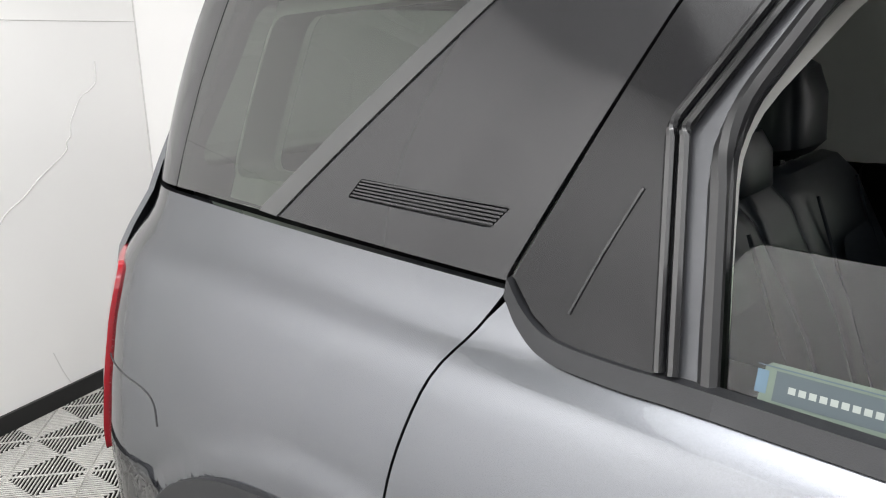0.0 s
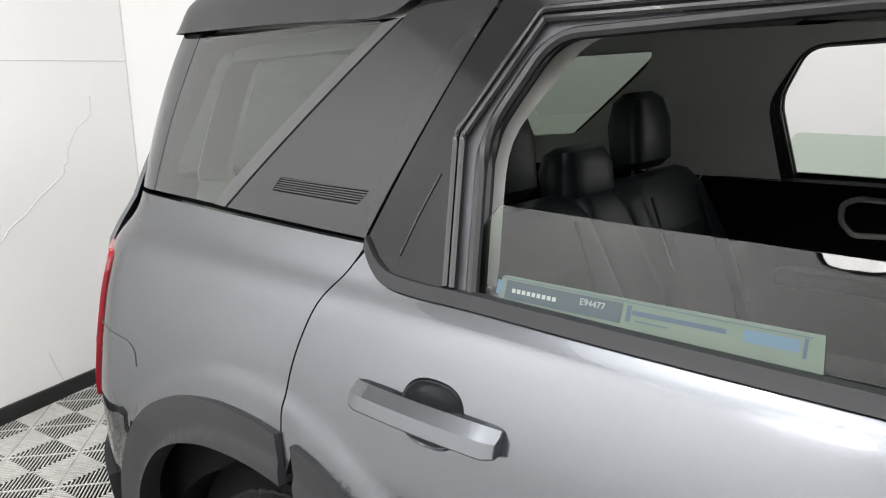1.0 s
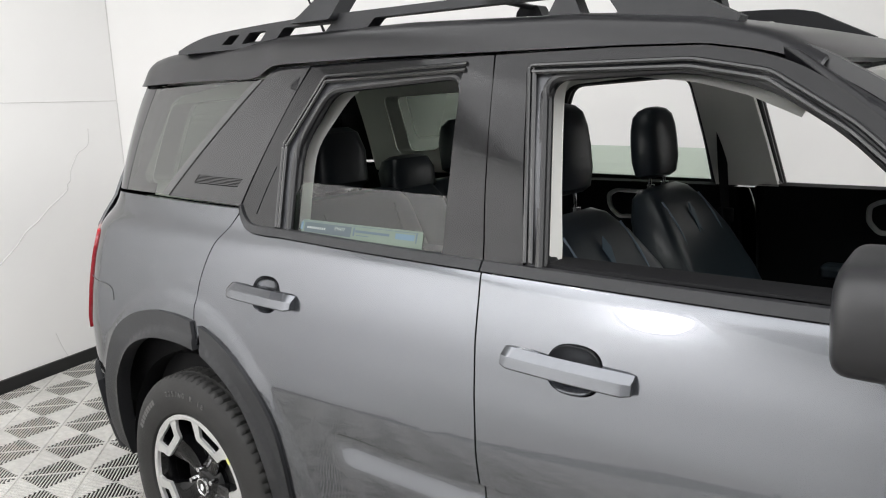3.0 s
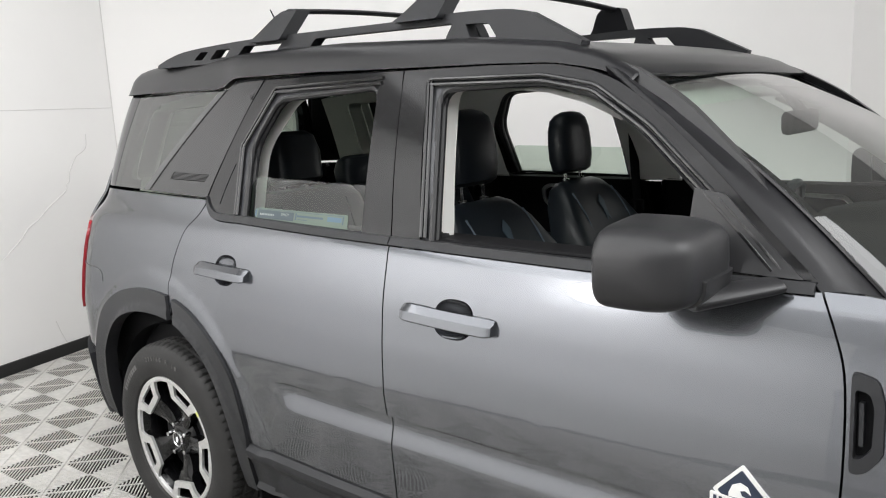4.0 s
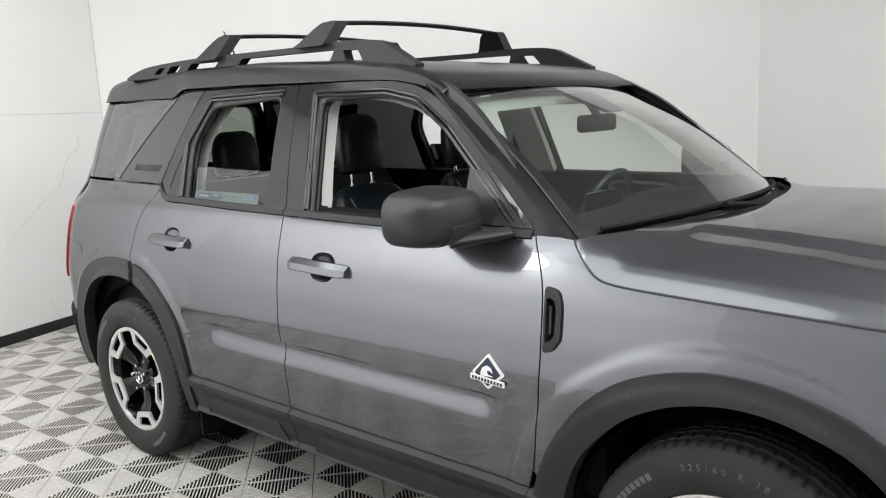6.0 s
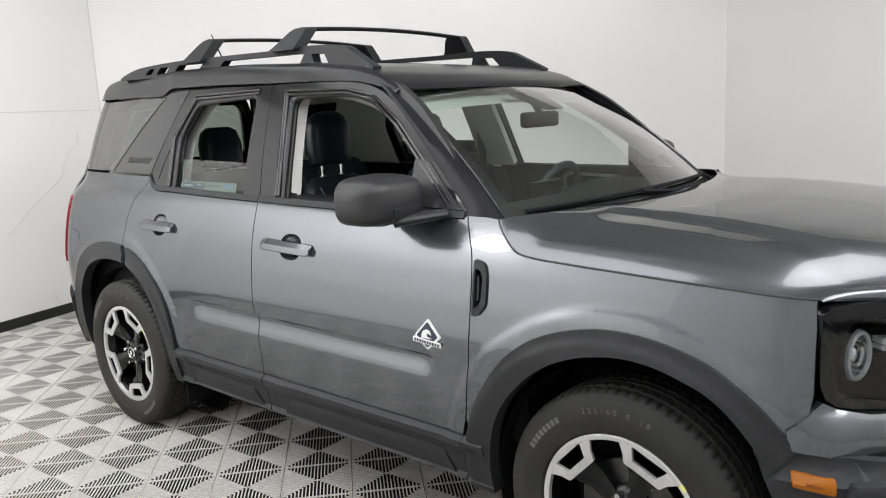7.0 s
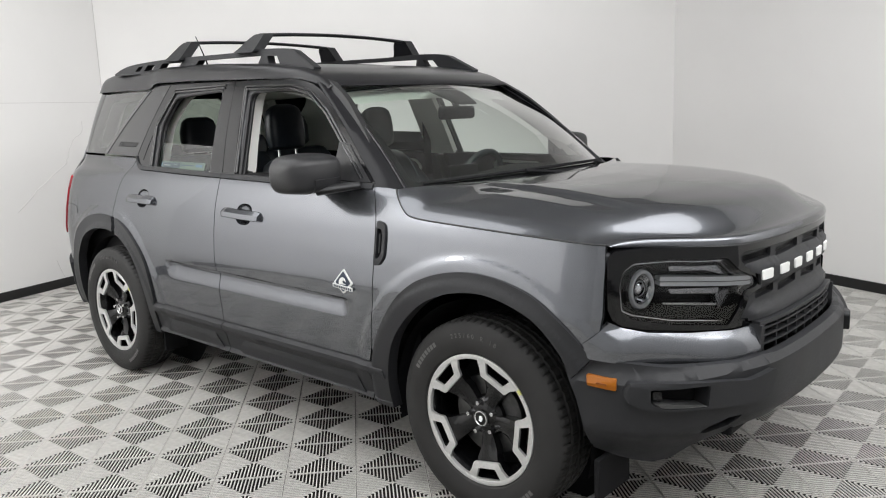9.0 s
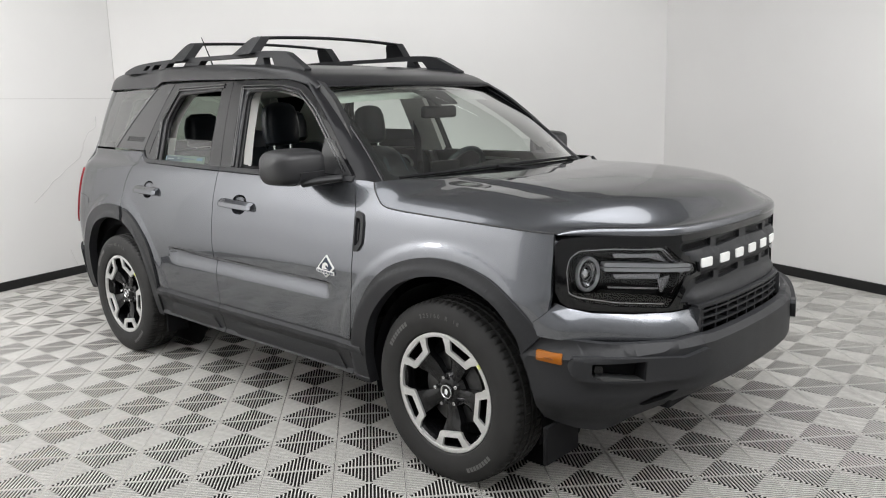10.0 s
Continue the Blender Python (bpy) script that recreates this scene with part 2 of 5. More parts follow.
# ---- the room ----
TURN_TILE, TILE_A, TILE_X, TILE_Y = radians(47.96), 0.28407, 1.4710, -1.5668
ROOM = [(-2.80, 0.485), (1.05, 4.02), (3.9, 3.03), (6.3, 0.9), (6.8, -3.2), (4.8, -5.6), (1.2, -5.4), (-0.9, -3.9), (-2.05, -2.35)]
HEIGHT = 3.3
names = ["wall_back", "wall_right", "wall_front", "wall_side", "wall_near", "wall_camera", "wall_low", "wall_rear", "wall_left"]
centre = Vector((1.5, -1.0))
for i, name in enumerate(names):
    a, b = Vector(ROOM[i]), Vector(ROOM[(i + 1) % len(ROOM)])
    d = (b - a).normalized()
    n = Vector((-d.y, d.x))
    if n.dot((a + b) / 2 - centre) < 0:
        n = -n
    # walls added out of view; their grey shapes the light on the car
    dark = name in ("wall_side", "wall_near", "wall_camera")
    for label, thick, lo, hi, mat, nm, cat in (("plain grey wall added out of view to close the booth" if dark else "smooth white painted wall panel of the booth", 0.1, 0.0, HEIGHT, UNSEEN_GREY if dark else WALL, name, "wall"), ("low black baseboard along the wall", 0.016, 0.0, 0.075, SKIRT, "baseboard", "baseboard")):
        bm = bmesh.new()
        off = n if nm != "baseboard" else -n
        ext = 0.1 if nm != "baseboard" else 0.0
        q = [a, b, b + off * thick + d * ext, a + off * thick - d * ext]
        lo_v = [bm.verts.new((*v, lo)) for v in q]
        hi_v = [bm.verts.new((*v, hi)) for v in q]
        bm.faces.new(lo_v), bm.faces.new(hi_v)
        for k in range(4):
            bm.faces.new((lo_v[k], lo_v[(k + 1) % 4], hi_v[(k + 1) % 4], hi_v[k]))
        bmesh.ops.recalc_face_normals(bm, faces=bm.faces[:])
        tagged(part(nm, bm, mat, smooth=False), label, cat, kind="structure")
bm = bmesh.new()
bm.faces.new([bm.verts.new((*q, HEIGHT)) for q in ROOM])
made = bmesh.ops.extrude_face_region(bm, geom=bm.faces[:])
for v in made["geom"]:
    if isinstance(v, bmesh.types.BMVert):
        v.co.z += 0.1
tagged(part("ceiling", bm, CEIL, smooth=False), "plain grey ceiling over the booth", "ceiling", kind="structure")


def on_wall(i, along, z, out):
    """A place on wall i: metres from its end, height, and how far it stands out."""
    a, b = Vector(ROOM[(i + 1) % len(ROOM)]), Vector(ROOM[i])
    d = (b - a).normalized()
    n = Vector((-d.y, d.x))
    if n.dot(centre - a) < 0:
        n = -n
    q = a + d * along + n * out
    return (q.x, q.y, z)


wall_left = bpy.data.objects["wall_left"]
for pts, rad in (([(0.0, 1.585), (1.0, 1.588), (2.6, 1.592)], 0.0022), ([(0.25, 1.42), (0.26, 1.335), (0.30, 1.30), (0.347, 1.275), (0.40, 1.20), (0.416, 1.168), (0.425, 1.12), (0.448, 1.10), (0.454, 1.065), (0.52, 1.02), (0.598, 0.973), (0.68, 0.91), (0.764, 0.862), (0.825, 0.802), (0.96, 0.70)], 0.0024), ([(0.662, 0.24), (0.632, 0.149), (0.602, 0.08)], 0.0018)):
    line = spline([(*p, 0) for p in pts], 5)
    part("paper_joint", tube([on_wall(8, u, z, 0.001) for u, z, _ in line], rad, 6), SEAM, wall_left, "thin raised joint in the wall covering")
part("corner_joint", tube([on_wall(8, 0.002, 0.08, 0.002), on_wall(8, 0.002, 1.6, 0.002), on_wall(8, 0.002, 3.25, 0.002)], 0.0035, 6), SEAM, wall_left)

# round studio lamp that stands on the viewer's side
head = Vector((0.36, -3.05, 2.40))
aim = (Vector((1.0, -0.8, 1.25)) - head).to_track_quat("-Z", "Y").to_matrix().to_4x4()
stand = tagged(new("studio_lamp"), "round studio lamp hanging on a black rod", "lamp")
mat_ = Matrix.Translation(head) @ aim
bm = bmesh.new()
bmesh.ops.create_circle(bm, cap_ends=True, segments=48, radius=0.20, matrix=mat_)
part("diffuser", bm, LAMP_ON, stand, "lit round diffuser", smooth=False)
bm = revolve([(0.195, -0.012), (0.215, -0.015), (0.222, 0.0), (0.215, 0.06), (0.12, 0.11), (0.001, 0.12)], 48)
bm.transform(mat_ @ Matrix.Rotation(radians(90), 4, "X"))
part("housing", bm, DARK, stand)
part("pole", tube([(0.33, -3.16, 3.30), (0.33, -3.16, 2.9), (0.35, -3.13, 2.45)], 0.012, 10), DARK, stand)

# ---- the car: shapes of its skin ----
# x runs from the rear axle (0) to the front axle (2.67), y to the car's left, z up.
WB, HUB_Z = 2.67, 0.36
Z_TAB = [0.0, 0.26, 0.32, 0.40, 0.50, 0.60, 0.785, 0.90, 1.0, 1.04, 1.08, 1.145, 1.163, 1.25, 1.30, 1.38, 1.46, 1.53, 1.58, 1.64, 1.75]
W_TAB = [0.84, 0.86, 0.88, 0.90, 0.915, 0.925, 0.93, 0.9135, 0.8915, 0.879, 0.864, 0.836, 0.8155, 0.790, 0.774, 0.745, 0.713, 0.683, 0.66, 0.63, 0.56]
Z_FINE = np.arange(0, 1.8, 0.004)
_w = np.interp(Z_FINE, Z_TAB, W_TAB)
_k = np.exp(-0.5 * (np.arange(-9, 10) / 3.5) ** 2)
W_FINE = np.convolve(np.pad(_w, 9, mode="edge"), _k / _k.sum(), mode="valid")


def half_width(x, z, body=True):
    w = float(np.interp(z, Z_FINE, W_FINE))
    k = 0.03 + 0.02 * smooth01((z - 1.10) / 0.12)
    up = smooth01((z - 1.12) / 0.10)
    if x < 1:
        w -= k * (1 - max(x, -0.5)) ** 2 + (2 * k * 1.5 * (-0.5 - x) if x < -0.5 else 0.0)
    if x > 2.2:
        w -= 0.03 * (x - 2.2) ** 2
    x0, r0 = -0.6 - 0.08 * up, 0.40 - 0.10 * up
    if x < x0:
        w -= r0 - math.sqrt(max(0.0, r0 * r0 - (x - x0) ** 2))
    if x > 3.0:
        w -= 0.30 - math.sqrt(max(0.0, 0.09 - (x - 3.0) ** 2)) if x < 3.28 else 0.2
    if body:
        for cx, rc in ((-0.045, 0.622), (WB, 0.594)):
            r = math.hypot((x - cx) * 0.97, z - HUB_Z)
            w += 0.007 * smooth01((rc - r) / 0.032)
        if 0.6 < x < 2.12 and 0.6 < z < 0.76:
            ends = smooth01((x - 0.66) / 0.06) * smooth01((2.05 - x) / 0.05)
            w -= 0.017 * ends * smooth01((0.727 - 0.006 * (x - 0.7) - z) / 0.010) * smooth01((z - 0.632) / 0.072)
    return w


def side(s, off=0.0, body=True):
    """A map from (x, z, depth) to the car's flank; s is -1 on its right and 1 on its left."""
    return lambda u, v, d: Vector((u, s * (half_width(u, v, body) + off - d), v))


class Plan:
    """A line across the car's front in plan, from the middle to its flank, and maps along it."""

    def __init__(self, points):
        line = spline(points, 12)
        self.x, self.y, self.s = [p[0] for p in line], [p[1] for p in line], [0.0]
        for p, q in zip(line, line[1:]):
            self.s.append(self.s[-1] + math.dist(p, q))

    def arc(self, y):
        """The length along the line from the middle to this y."""
        return math.copysign(float(np.interp(abs(y), self.y, self.s)), y)

    def arc_x(self, x):
        return float(np.interp(-x, [-q for q in self.x], self.s))

    def ya(self, pts):
        return [(self.arc(y), z) for y, z in pts]

    def at(self, a):
        return Vector((float(np.interp(a, self.s, self.x)), float(np.interp(a, self.s, self.y))))

    def face(self, off=0.0, fade=None, lean=0.0):
        """A map from (arc, z, depth) to the car's nose. fade: what the offset becomes towards the wheels."""
        def fn(u, v, d):
            a = abs(u)
            q, q1, q2 = self.at(a), self.at(max(0, a - 0.02)), self.at(a + 0.02)
            t = (q2 - q1).normalized()
            o = off if fade is None else off + (fade - off) * smooth01((a - 0.75) / 0.25)
            q = q + Vector((t.y, -t.x)) * (o + lean * (v - 0.85) - d)
            return Vector((q.x, math.copysign(q.y, u) if abs(u) > 1e-6 else 0.0, v))
        return fn


FRONT = Plan([(3.448, 0.0), (3.442, 0.2), (3.418, 0.37), (3.375, 0.49), (3.302, 0.605), (3.225, 0.725), (3.155, 0.84), (3.08, 0.905), (2.98, 0.93), (2.88, 0.935)])
BUMPER = Plan([(3.535, 0), (3.53, 0.2), (3.508, 0.4), (3.452, 0.56), (3.37, 0.73), (3.29, 0.832), (3.2, 0.888), (3.1, 0.916), (3.0, 0.93), (2.9, 0.935)])
arc, ya, nose = FRONT.arc, FRONT.ya, FRONT.face


car = tagged(new("car"), "grey metallic off-road car with black roof on tiled floor", "car")


ARCH_OUT_R = [(-0.665, 0.33), (-0.635, 0.47), (-0.575, 0.62), (-0.515, 0.72), (-0.44, 0.80), (-0.37, 0.846), (-0.275, 0.883), (-0.15, 0.906), (-0.02, 0.909), (0.095, 0.897), (0.19, 0.872), (0.29, 0.826), (0.37, 0.772), (0.43, 0.70), (0.462, 0.62), (0.475, 0.53), (0.474, 0.43), (0.468, 0.30)]
ARCH_IN_R = [(-0.535, 0.30), (-0.512, 0.48), (-0.46, 0.635), (-0.385, 0.722), (-0.295, 0.780), (-0.19, 0.815), (-0.09, 0.829), (0.02, 0.831), (0.12, 0.818), (0.22, 0.780), (0.30, 0.722), (0.362, 0.63), (0.395, 0.53), (0.408, 0.42), (0.410, 0.30)]
ARCH_OUT_F = [(2.140, 0.30), (2.152, 0.42), (2.188, 0.548), (2.228, 0.635), (2.306, 0.742), (2.385, 0.812), (2.455, 0.850), (2.535, 0.876), (2.62, 0.891), (2.70, 0.893), (2.775, 0.885), (2.85, 0.868), (2.92, 0.844), (2.992, 0.802), (3.045, 0.760), (3.09, 0.712), (3.120, 0.668)]
ARCH_IN_F = [(2.242, 0.30), (2.250, 0.42), (2.275, 0.53), (2.318, 0.62), (2.38, 0.695), (2.455, 0.758), (2.54, 0.800), (2.62, 0.821), (2.70, 0.829), (2.78, 0.822), (2.855, 0.802), (2.92, 0.776), (2.975, 0.735), (3.02, 0.685), (3.045, 0.648), (3.062, 0.60)]
SHUT_R = [(0.153, 1.222), (0.122, 1.175), (0.086, 1.122), (0.062, 1.04), (0.053, 0.964), (0.057, 0.91), (0.072, 0.862), (0.072, 0.83)]
SHUT_B = [(1.068, 1.150), (1.08, 1.087), (1.095, 0.96), (1.112, 0.80), (1.126, 0.66), (1.127, 0.55), (1.122, 0.478)]
SHUT_F = [(2.125, 1.152), (2.155, 1.09), (2.178, 1.026), (2.188, 0.93), (2.190, 0.815), (2.182, 0.68), (2.168, 0.56), (2.145, 0.478)]
GAP = 0.0022


def shifted(points, dx):
    return [(x + dx, z) for x, z in points]


arch_r, arch_f = spline(ARCH_OUT_R, 5), spline(ARCH_OUT_F, 5)
shut_r, shut_b, shut_f = spline(SHUT_R, 4), spline(SHUT_B, 4), spline(SHUT_F, 4)
HOOD_LINE = [(2.245, 1.148), (2.262, 1.125), (2.295, 1.09), (2.335, 1.062), (2.40, 1.051), (2.53, 1.044), (2.83, 1.031), (3.0, 1.024), (3.135, 1.016)]
hood_line = spline(HOOD_LINE, 4)


def band(a, b, w):
    """The outline of a strip between two lines of the same way."""
    return list(a) + list(reversed(b))


CREASE = (0.635, 0.65, 0.67, 0.69, 0.702, 0.708, 0.712, 0.716, 0.720, 0.724, 0.728, 1.09, 1.11, 1.125, 1.135, 1.142, 1.150, 1.156)
SHOULDER = (1.09, 1.11, 1.125, 1.135, 1.142, 1.150, 1.156, 1.163)


def shift_line(points, d):
    """An open line moved sideways by d, to its left."""
    p = [Vector(q[:2]) for q in points]
    out = []
    for i, q in enumerate(p):
        e = (p[min(i + 1, len(p) - 1)] - p[max(i - 1, 0)]).normalized()
        out.append(tuple(q + Vector((-e.y, e.x)) * d))
    return out


def soft(points, r, per=5):
    """An open line with its inner corners cut round."""
    return [tuple(points[0])] + rounded(points, r, per)[per + 1:-(per + 1)] + [tuple(points[-1])]


def above(points, z0):
    """An open line cut off where its ends go under z0."""
    p = [tuple(q[:2]) for q in points]
    for _ in (0, 1):
        while len(p) > 2 and p[1][1] <= z0:
            p.pop(0)
        if p[0][1] < z0:
            (x0, za), (x1, zb) = p[0], p[1]
            t = (z0 - za) / (zb - za)
            p[0] = (x0 + (x1 - x0) * t, z0)
        p.reverse()
    return p


def build_flank(s):
    sd = side(s)
    # quarter panel
    up = [p for p in arch_r if p[0] < 0.07 and p[1] > 0.50]
    outline = shifted(shut_r, -GAP) + list(reversed(up)) + [(-0.655, 0.50), (-0.71, 0.58), (-0.80, 0.60), (-0.86, 0.62), (-0.90, 0.80), (-0.905, 1.0), (-0.875, 1.15), (-0.84, 1.222)]
    q = part("quarter_panel", sheet(outline, sd, 0.02, 0.014, rows=SHOULDER), PAINT, car, bevel=0.0025)
    # rear door
    low = [p for p in arch_r if p[0] > 0.078 and 0.478 < p[1]]
    top = spline([(0.160, 1.219), (0.185, 1.188), (0.225, 1.168), (0.30, 1.164), (0.40, 1.163), (1.066, 1.148)], 5)
    outline = top + shifted(shut_b, -GAP)[1:] + [(1.0, 0.478), (0.479, 0.478)] + list(reversed(low)) + list(reversed(shifted(shut_r, GAP)[3:]))
    def bowl_hole(hx, z0):
        return [(hx + 0.012 + 0.061 * math.copysign(abs(math.cos(a)) ** 0.8, math.cos(a)), z0 - 0.001 + 0.047 * math.copysign(abs(math.sin(a)) ** 0.8, math.sin(a))) for a in (2 * math.pi * k / 28 for k in range(28))]
    door_r = part("door", sheet(outline, sd, 0.02, 0.016, [bowl_hole(0.367, 1.022)], rows=CREASE), PAINT, car, "grey rear passenger door with lowered window", bevel=0.0025)
    # front door
    outline = [(1.070, 1.148), (1.5, 1.1435), (2.122, 1.150)] + shifted(shut_f, -GAP) + [(2.0, 0.478), (1.13, 0.478)] + list(reversed(shifted(shut_b, GAP)[1:]))
    door_f = part("door", sheet(outline, sd, 0.02, 0.016, [bowl_hole(1.312, 1.001)], rows=CREASE), PAINT, car, "grey front passenger door with open window", bevel=0.0025)
    # fender
    fr = [p for p in arch_f if p[0] > 2.17 and p[1] > 0.50]
    outline = shifted(shut_f, GAP)[:-3] + [(2.176, 0.512)] + fr + [(3.122, 0.690), (3.135, 0.745), (3.143, 0.80), (3.139, 0.95), (3.134, 1.006)] + list(reversed(hood_line)) + [(2.20, 1.152)]
    vent_hole = rounded([(2.190, 1.036), (2.233, 1.027), (2.246, 0.99), (2.250, 0.905), (2.226, 0.872), (2.200, 0.866)], 0.012, 3)
    fender = part("fender", sheet(outline, sd, 0.0125, 0.014, [vent_hole], rows=SHOULDER), PAINT, car, bevel=0.0025)
    hole2 = rounded([(2.199, 1.008), (2.222, 1.004), (2.231, 0.98), (2.232, 0.915), (2.217, 0.896), (2.205, 0.893)], 0.008, 3)
    v = part("fender_vent", sheet(inset(vent_hole, 0.001), side(s, 0.008), 0.02, 0.02, [hole2]), CLAD, car, "black plastic fender vent", bevel=0.003)
    part("vent_floor", sheet(inset(hole2, -0.004), side(s, -0.016), 0.03, 0.0), DARK, v)
    part("vent_blade", sheet([(2.206, 0.985), (2.213, 0.985), (2.218, 0.915), (2.211, 0.915)], side(s, 0.001), 0.05, 0.012), CLAD, v)
    # wheel arch flares
    for inner, outer, lo in ((ARCH_IN_R, ARCH_OUT_R, 0.3), (ARCH_IN_F, ARCH_OUT_F, 0.3)):
        o, i = spline(outer, 5), spline(inner, 5)
        pieces = [band(o, i, 0)]
        if inner is ARCH_IN_R:
            oa, ob_ = [p for p in o if p[0] < 0.070], [p for p in o if p[0] > 0.076]
            ia, ib = [p for p in i if p[0] < 0.100], [p for p in i if p[0] > 0.106]
            pieces = [band(oa, ia, 0), band(ob_, ib, 0)]
        for k, piece in enumerate(pieces):
            cx = -0.03 if inner is ARCH_IN_R else WB
            rr = inner is ARCH_IN_R

            def flare(u, v, d, cx=cx):
                r = math.hypot((u - cx) * 0.97, v - HUB_Z)
                e = smooth01((0.508 - r) / 0.012)
                return Vector((u, s * (half_width(u, v) + 0.010 + 0.006 * e - d), v))
            part("wheel_arch_trim", sheet(piece, flare, 0.0125, 0.05), CLAD, car if k == 0 else door_r, "black plastic wheel arch trim", bevel=0.002)
    # sills
    for x0, x1, t0, t1, par in ((0.475, 1.1235, 0.478, 1.122, door_r), (1.1285, 2.138, 1.126, 2.142, door_f), (2.1435, 2.25, 2.147, 2.178, car)):
        def sill(u, v, d):
            return Vector((u, s * (half_width(u, v) + 0.022 * smooth01((0.473 - v) / 0.016) - 0.017 * smooth01((0.428 - v) / 0.012) * smooth01((v - 0.32) / 0.02) - 0.05 * smooth01((0.325 - v) / 0.04) - d), v))
        if par is car:
            outline = [(x0, 0.474), (2.165, 0.476), (2.20, 0.54), (2.235, 0.43), (2.247, 0.31), (x0, 0.298)]
        else:
            outline = [(t0, 0.474), (t1, 0.474), (x1, 0.298), (x0, 0.298)]
        p = part("sill_trim", sheet(outline, sill, 0.02, 0.04), CLAD, par, "black plastic sill cladding", bevel=0.002)
        if par is not car:
            xa, xb = x0 + 0.14, x1 - 0.09
            part("sill_step", sheet(rounded([(xa, 0.402), (xb, 0.402), (xb + 0.05, 0.330), (xa - 0.05, 0.330)], 0.010), lambda u, v, d: side(s, 0.0125 - 0.006 * smooth01((v - 0.380) / 0.02))(u, v, d), 0.014, 0.03), CLAD, p, bevel=0.004)
    # belt strips
    for pts, par in (([(0.152, 1.236), (0.180, 1.208), (0.222, 1.189), (0.30, 1.184), (0.40, 1.184), (0.7, 1.178), (1.062, 1.172)], door_r), ([(1.0665, 1.172), (1.4, 1.167), (1.75, 1.164), (2.112, 1.166)], door_f)):
        up_ = spline(pts, 6)
        lo_ = [(x, z - 0.0195) for x, z in up_]

        def strip(u, v, d):
            return Vector((u, s * (half_width(u, v) + 0.007 - d), v))
        part("belt_strip", sheet(band(up_, lo_, 0), strip, 0.04, 0.018), CLAD, par, "satin black window sill strip", bevel=0.004)
    # window frames: a gloss outer part, two ribs, a satin inner part and a rubber lip
    rear_outer = [(0.235, 1.182), (0.19, 1.205), (0.157, 1.237)] + spline([(0.157, 1.238), (0.20, 1.33), (0.28, 1.50), (0.342, 1.612)], 3)[1:] + [(0.345, 1.617), (0.60, 1.616), (0.985, 1.604), (1.00, 1.54), (1.062, 1.16)]
    rear_in = soft([(0.390, 1.172), (0.354, 1.40), (0.437, 1.544), (0.906, 1.562), (0.938, 1.30), (0.950, 1.15)], 0.05, 6)
    rear_rib = soft([(0.340, 1.174), (0.303, 1.405), (0.415, 1.588), (0.915, 1.592)], 0.014, 4)
    front_outer = [(1.0665, 1.16), (0.9905, 1.604), (1.25, 1.600), (1.47, 1.590)] + spline([(1.47, 1.590), (1.58, 1.568), (1.68, 1.525), (1.80, 1.44), (1.92, 1.34), (2.03, 1.24), (2.115, 1.165)], 4)[1:]
    front_in = soft([(1.200, 1.15), (1.131, 1.545), (1.45, 1.548), (1.60, 1.512), (1.73, 1.434), (1.865, 1.318), (1.985, 1.20), (2.02, 1.16)], 0.05, 6)
    front_rib = soft([(1.167, 1.15), (1.084, 1.578), (1.45, 1.570), (1.60, 1.540), (1.75, 1.448), (1.95, 1.280), (2.07, 1.166)], 0.020, 4)
    for outer_, rib_, in_, par in ((rear_outer, rear_rib, rear_in, door_r), (front_outer, front_rib, front_in, door_f)):
        if par is door_r:
            outline_ = outer_ + [(0.950, 1.170)] + [p for p in reversed(in_) if p[0] > 0.90 and p[1] > 1.17 and p[1] < 1.56] + list(reversed(rib_)) + [(0.340, 1.174)]
            body_ = sheet(clean(outline_), side(s, 0.0), 0.045, 0.03)
        else:
            body_ = sheet(clean(outer_ + list(reversed(rib_))), side(s, 0.0), 0.045, 0.03)
        fr_ = part("window_frame", body_, FRAME_BLACK, par, "gloss black door window frame", bevel=0.002)
        if par is door_r:
            inner_out = rib_ + [(0.918, 1.566)]
            inner_line = [p for p in in_ if p[0] < 0.90 or p[1] > 1.55]
        else:
            inner_out, inner_line = rib_, in_
        part("inner_frame", sheet(clean(list(inner_out) + list(reversed(inner_line))), side(s, -0.008), 0.045, 0.02), FRAME_GREY, fr_, "satin grey inner window frame")
        for off_, rad in ((-0.004, 0.0055), (-0.018, 0.0060)):
            line = [side(s, 0.001)(*q, 0) for q in above(shift_line(rib_, off_), 1.176 if par is door_f else 1.186)]
            part("frame_rib", tube(line, rad, 8), SEAL_SHINE, fr_)
        lip = [side(s, -0.014)(*q, 0) for q in above(shift_line(in_, 0.002), 1.165)]
        part("rubber_lip", tube(lip, 0.010, 8), SEAL, fr_)
        lip = [side(s, -0.036)(*q, 0) for q in above(shift_line(in_, 0.004), 1.165)]
        part("rubber_lip", tube(lip, 0.010, 8), SEAL, fr_)
    crease_ = [side(s, 0.0005)(*q, 0) for q in ((0.235, 1.215), (0.262, 1.28), (0.292, 1.345))]
    part("frame_crease", tube(crease_, 0.002, 5), GLOSS, door_r)
    # rear door pane, half lowered
    pane = rounded([(0.376, 1.175), (0.352, 1.235), (0.400, 1.306), (0.93, 1.294), (0.955, 1.172)], 0.012, 3)
    g = part("window_pane", sheet(pane, side(s, -0.022), 0.08, 0.004), GLASS, door_r, "half-lowered green-tinted window pane")
    # quarter glass, pillars
    glass = [(-0.672, 1.234), (-0.655, 1.42), (-0.625, 1.598), (0.055, 1.588), (0.075, 1.583), (-0.362, 1.236)]
    part("quarter_window", sheet(glass, side(s, 0.0, False), 0.05, 0.004), PRIVACY, car, "dark tinted rear quarter window")
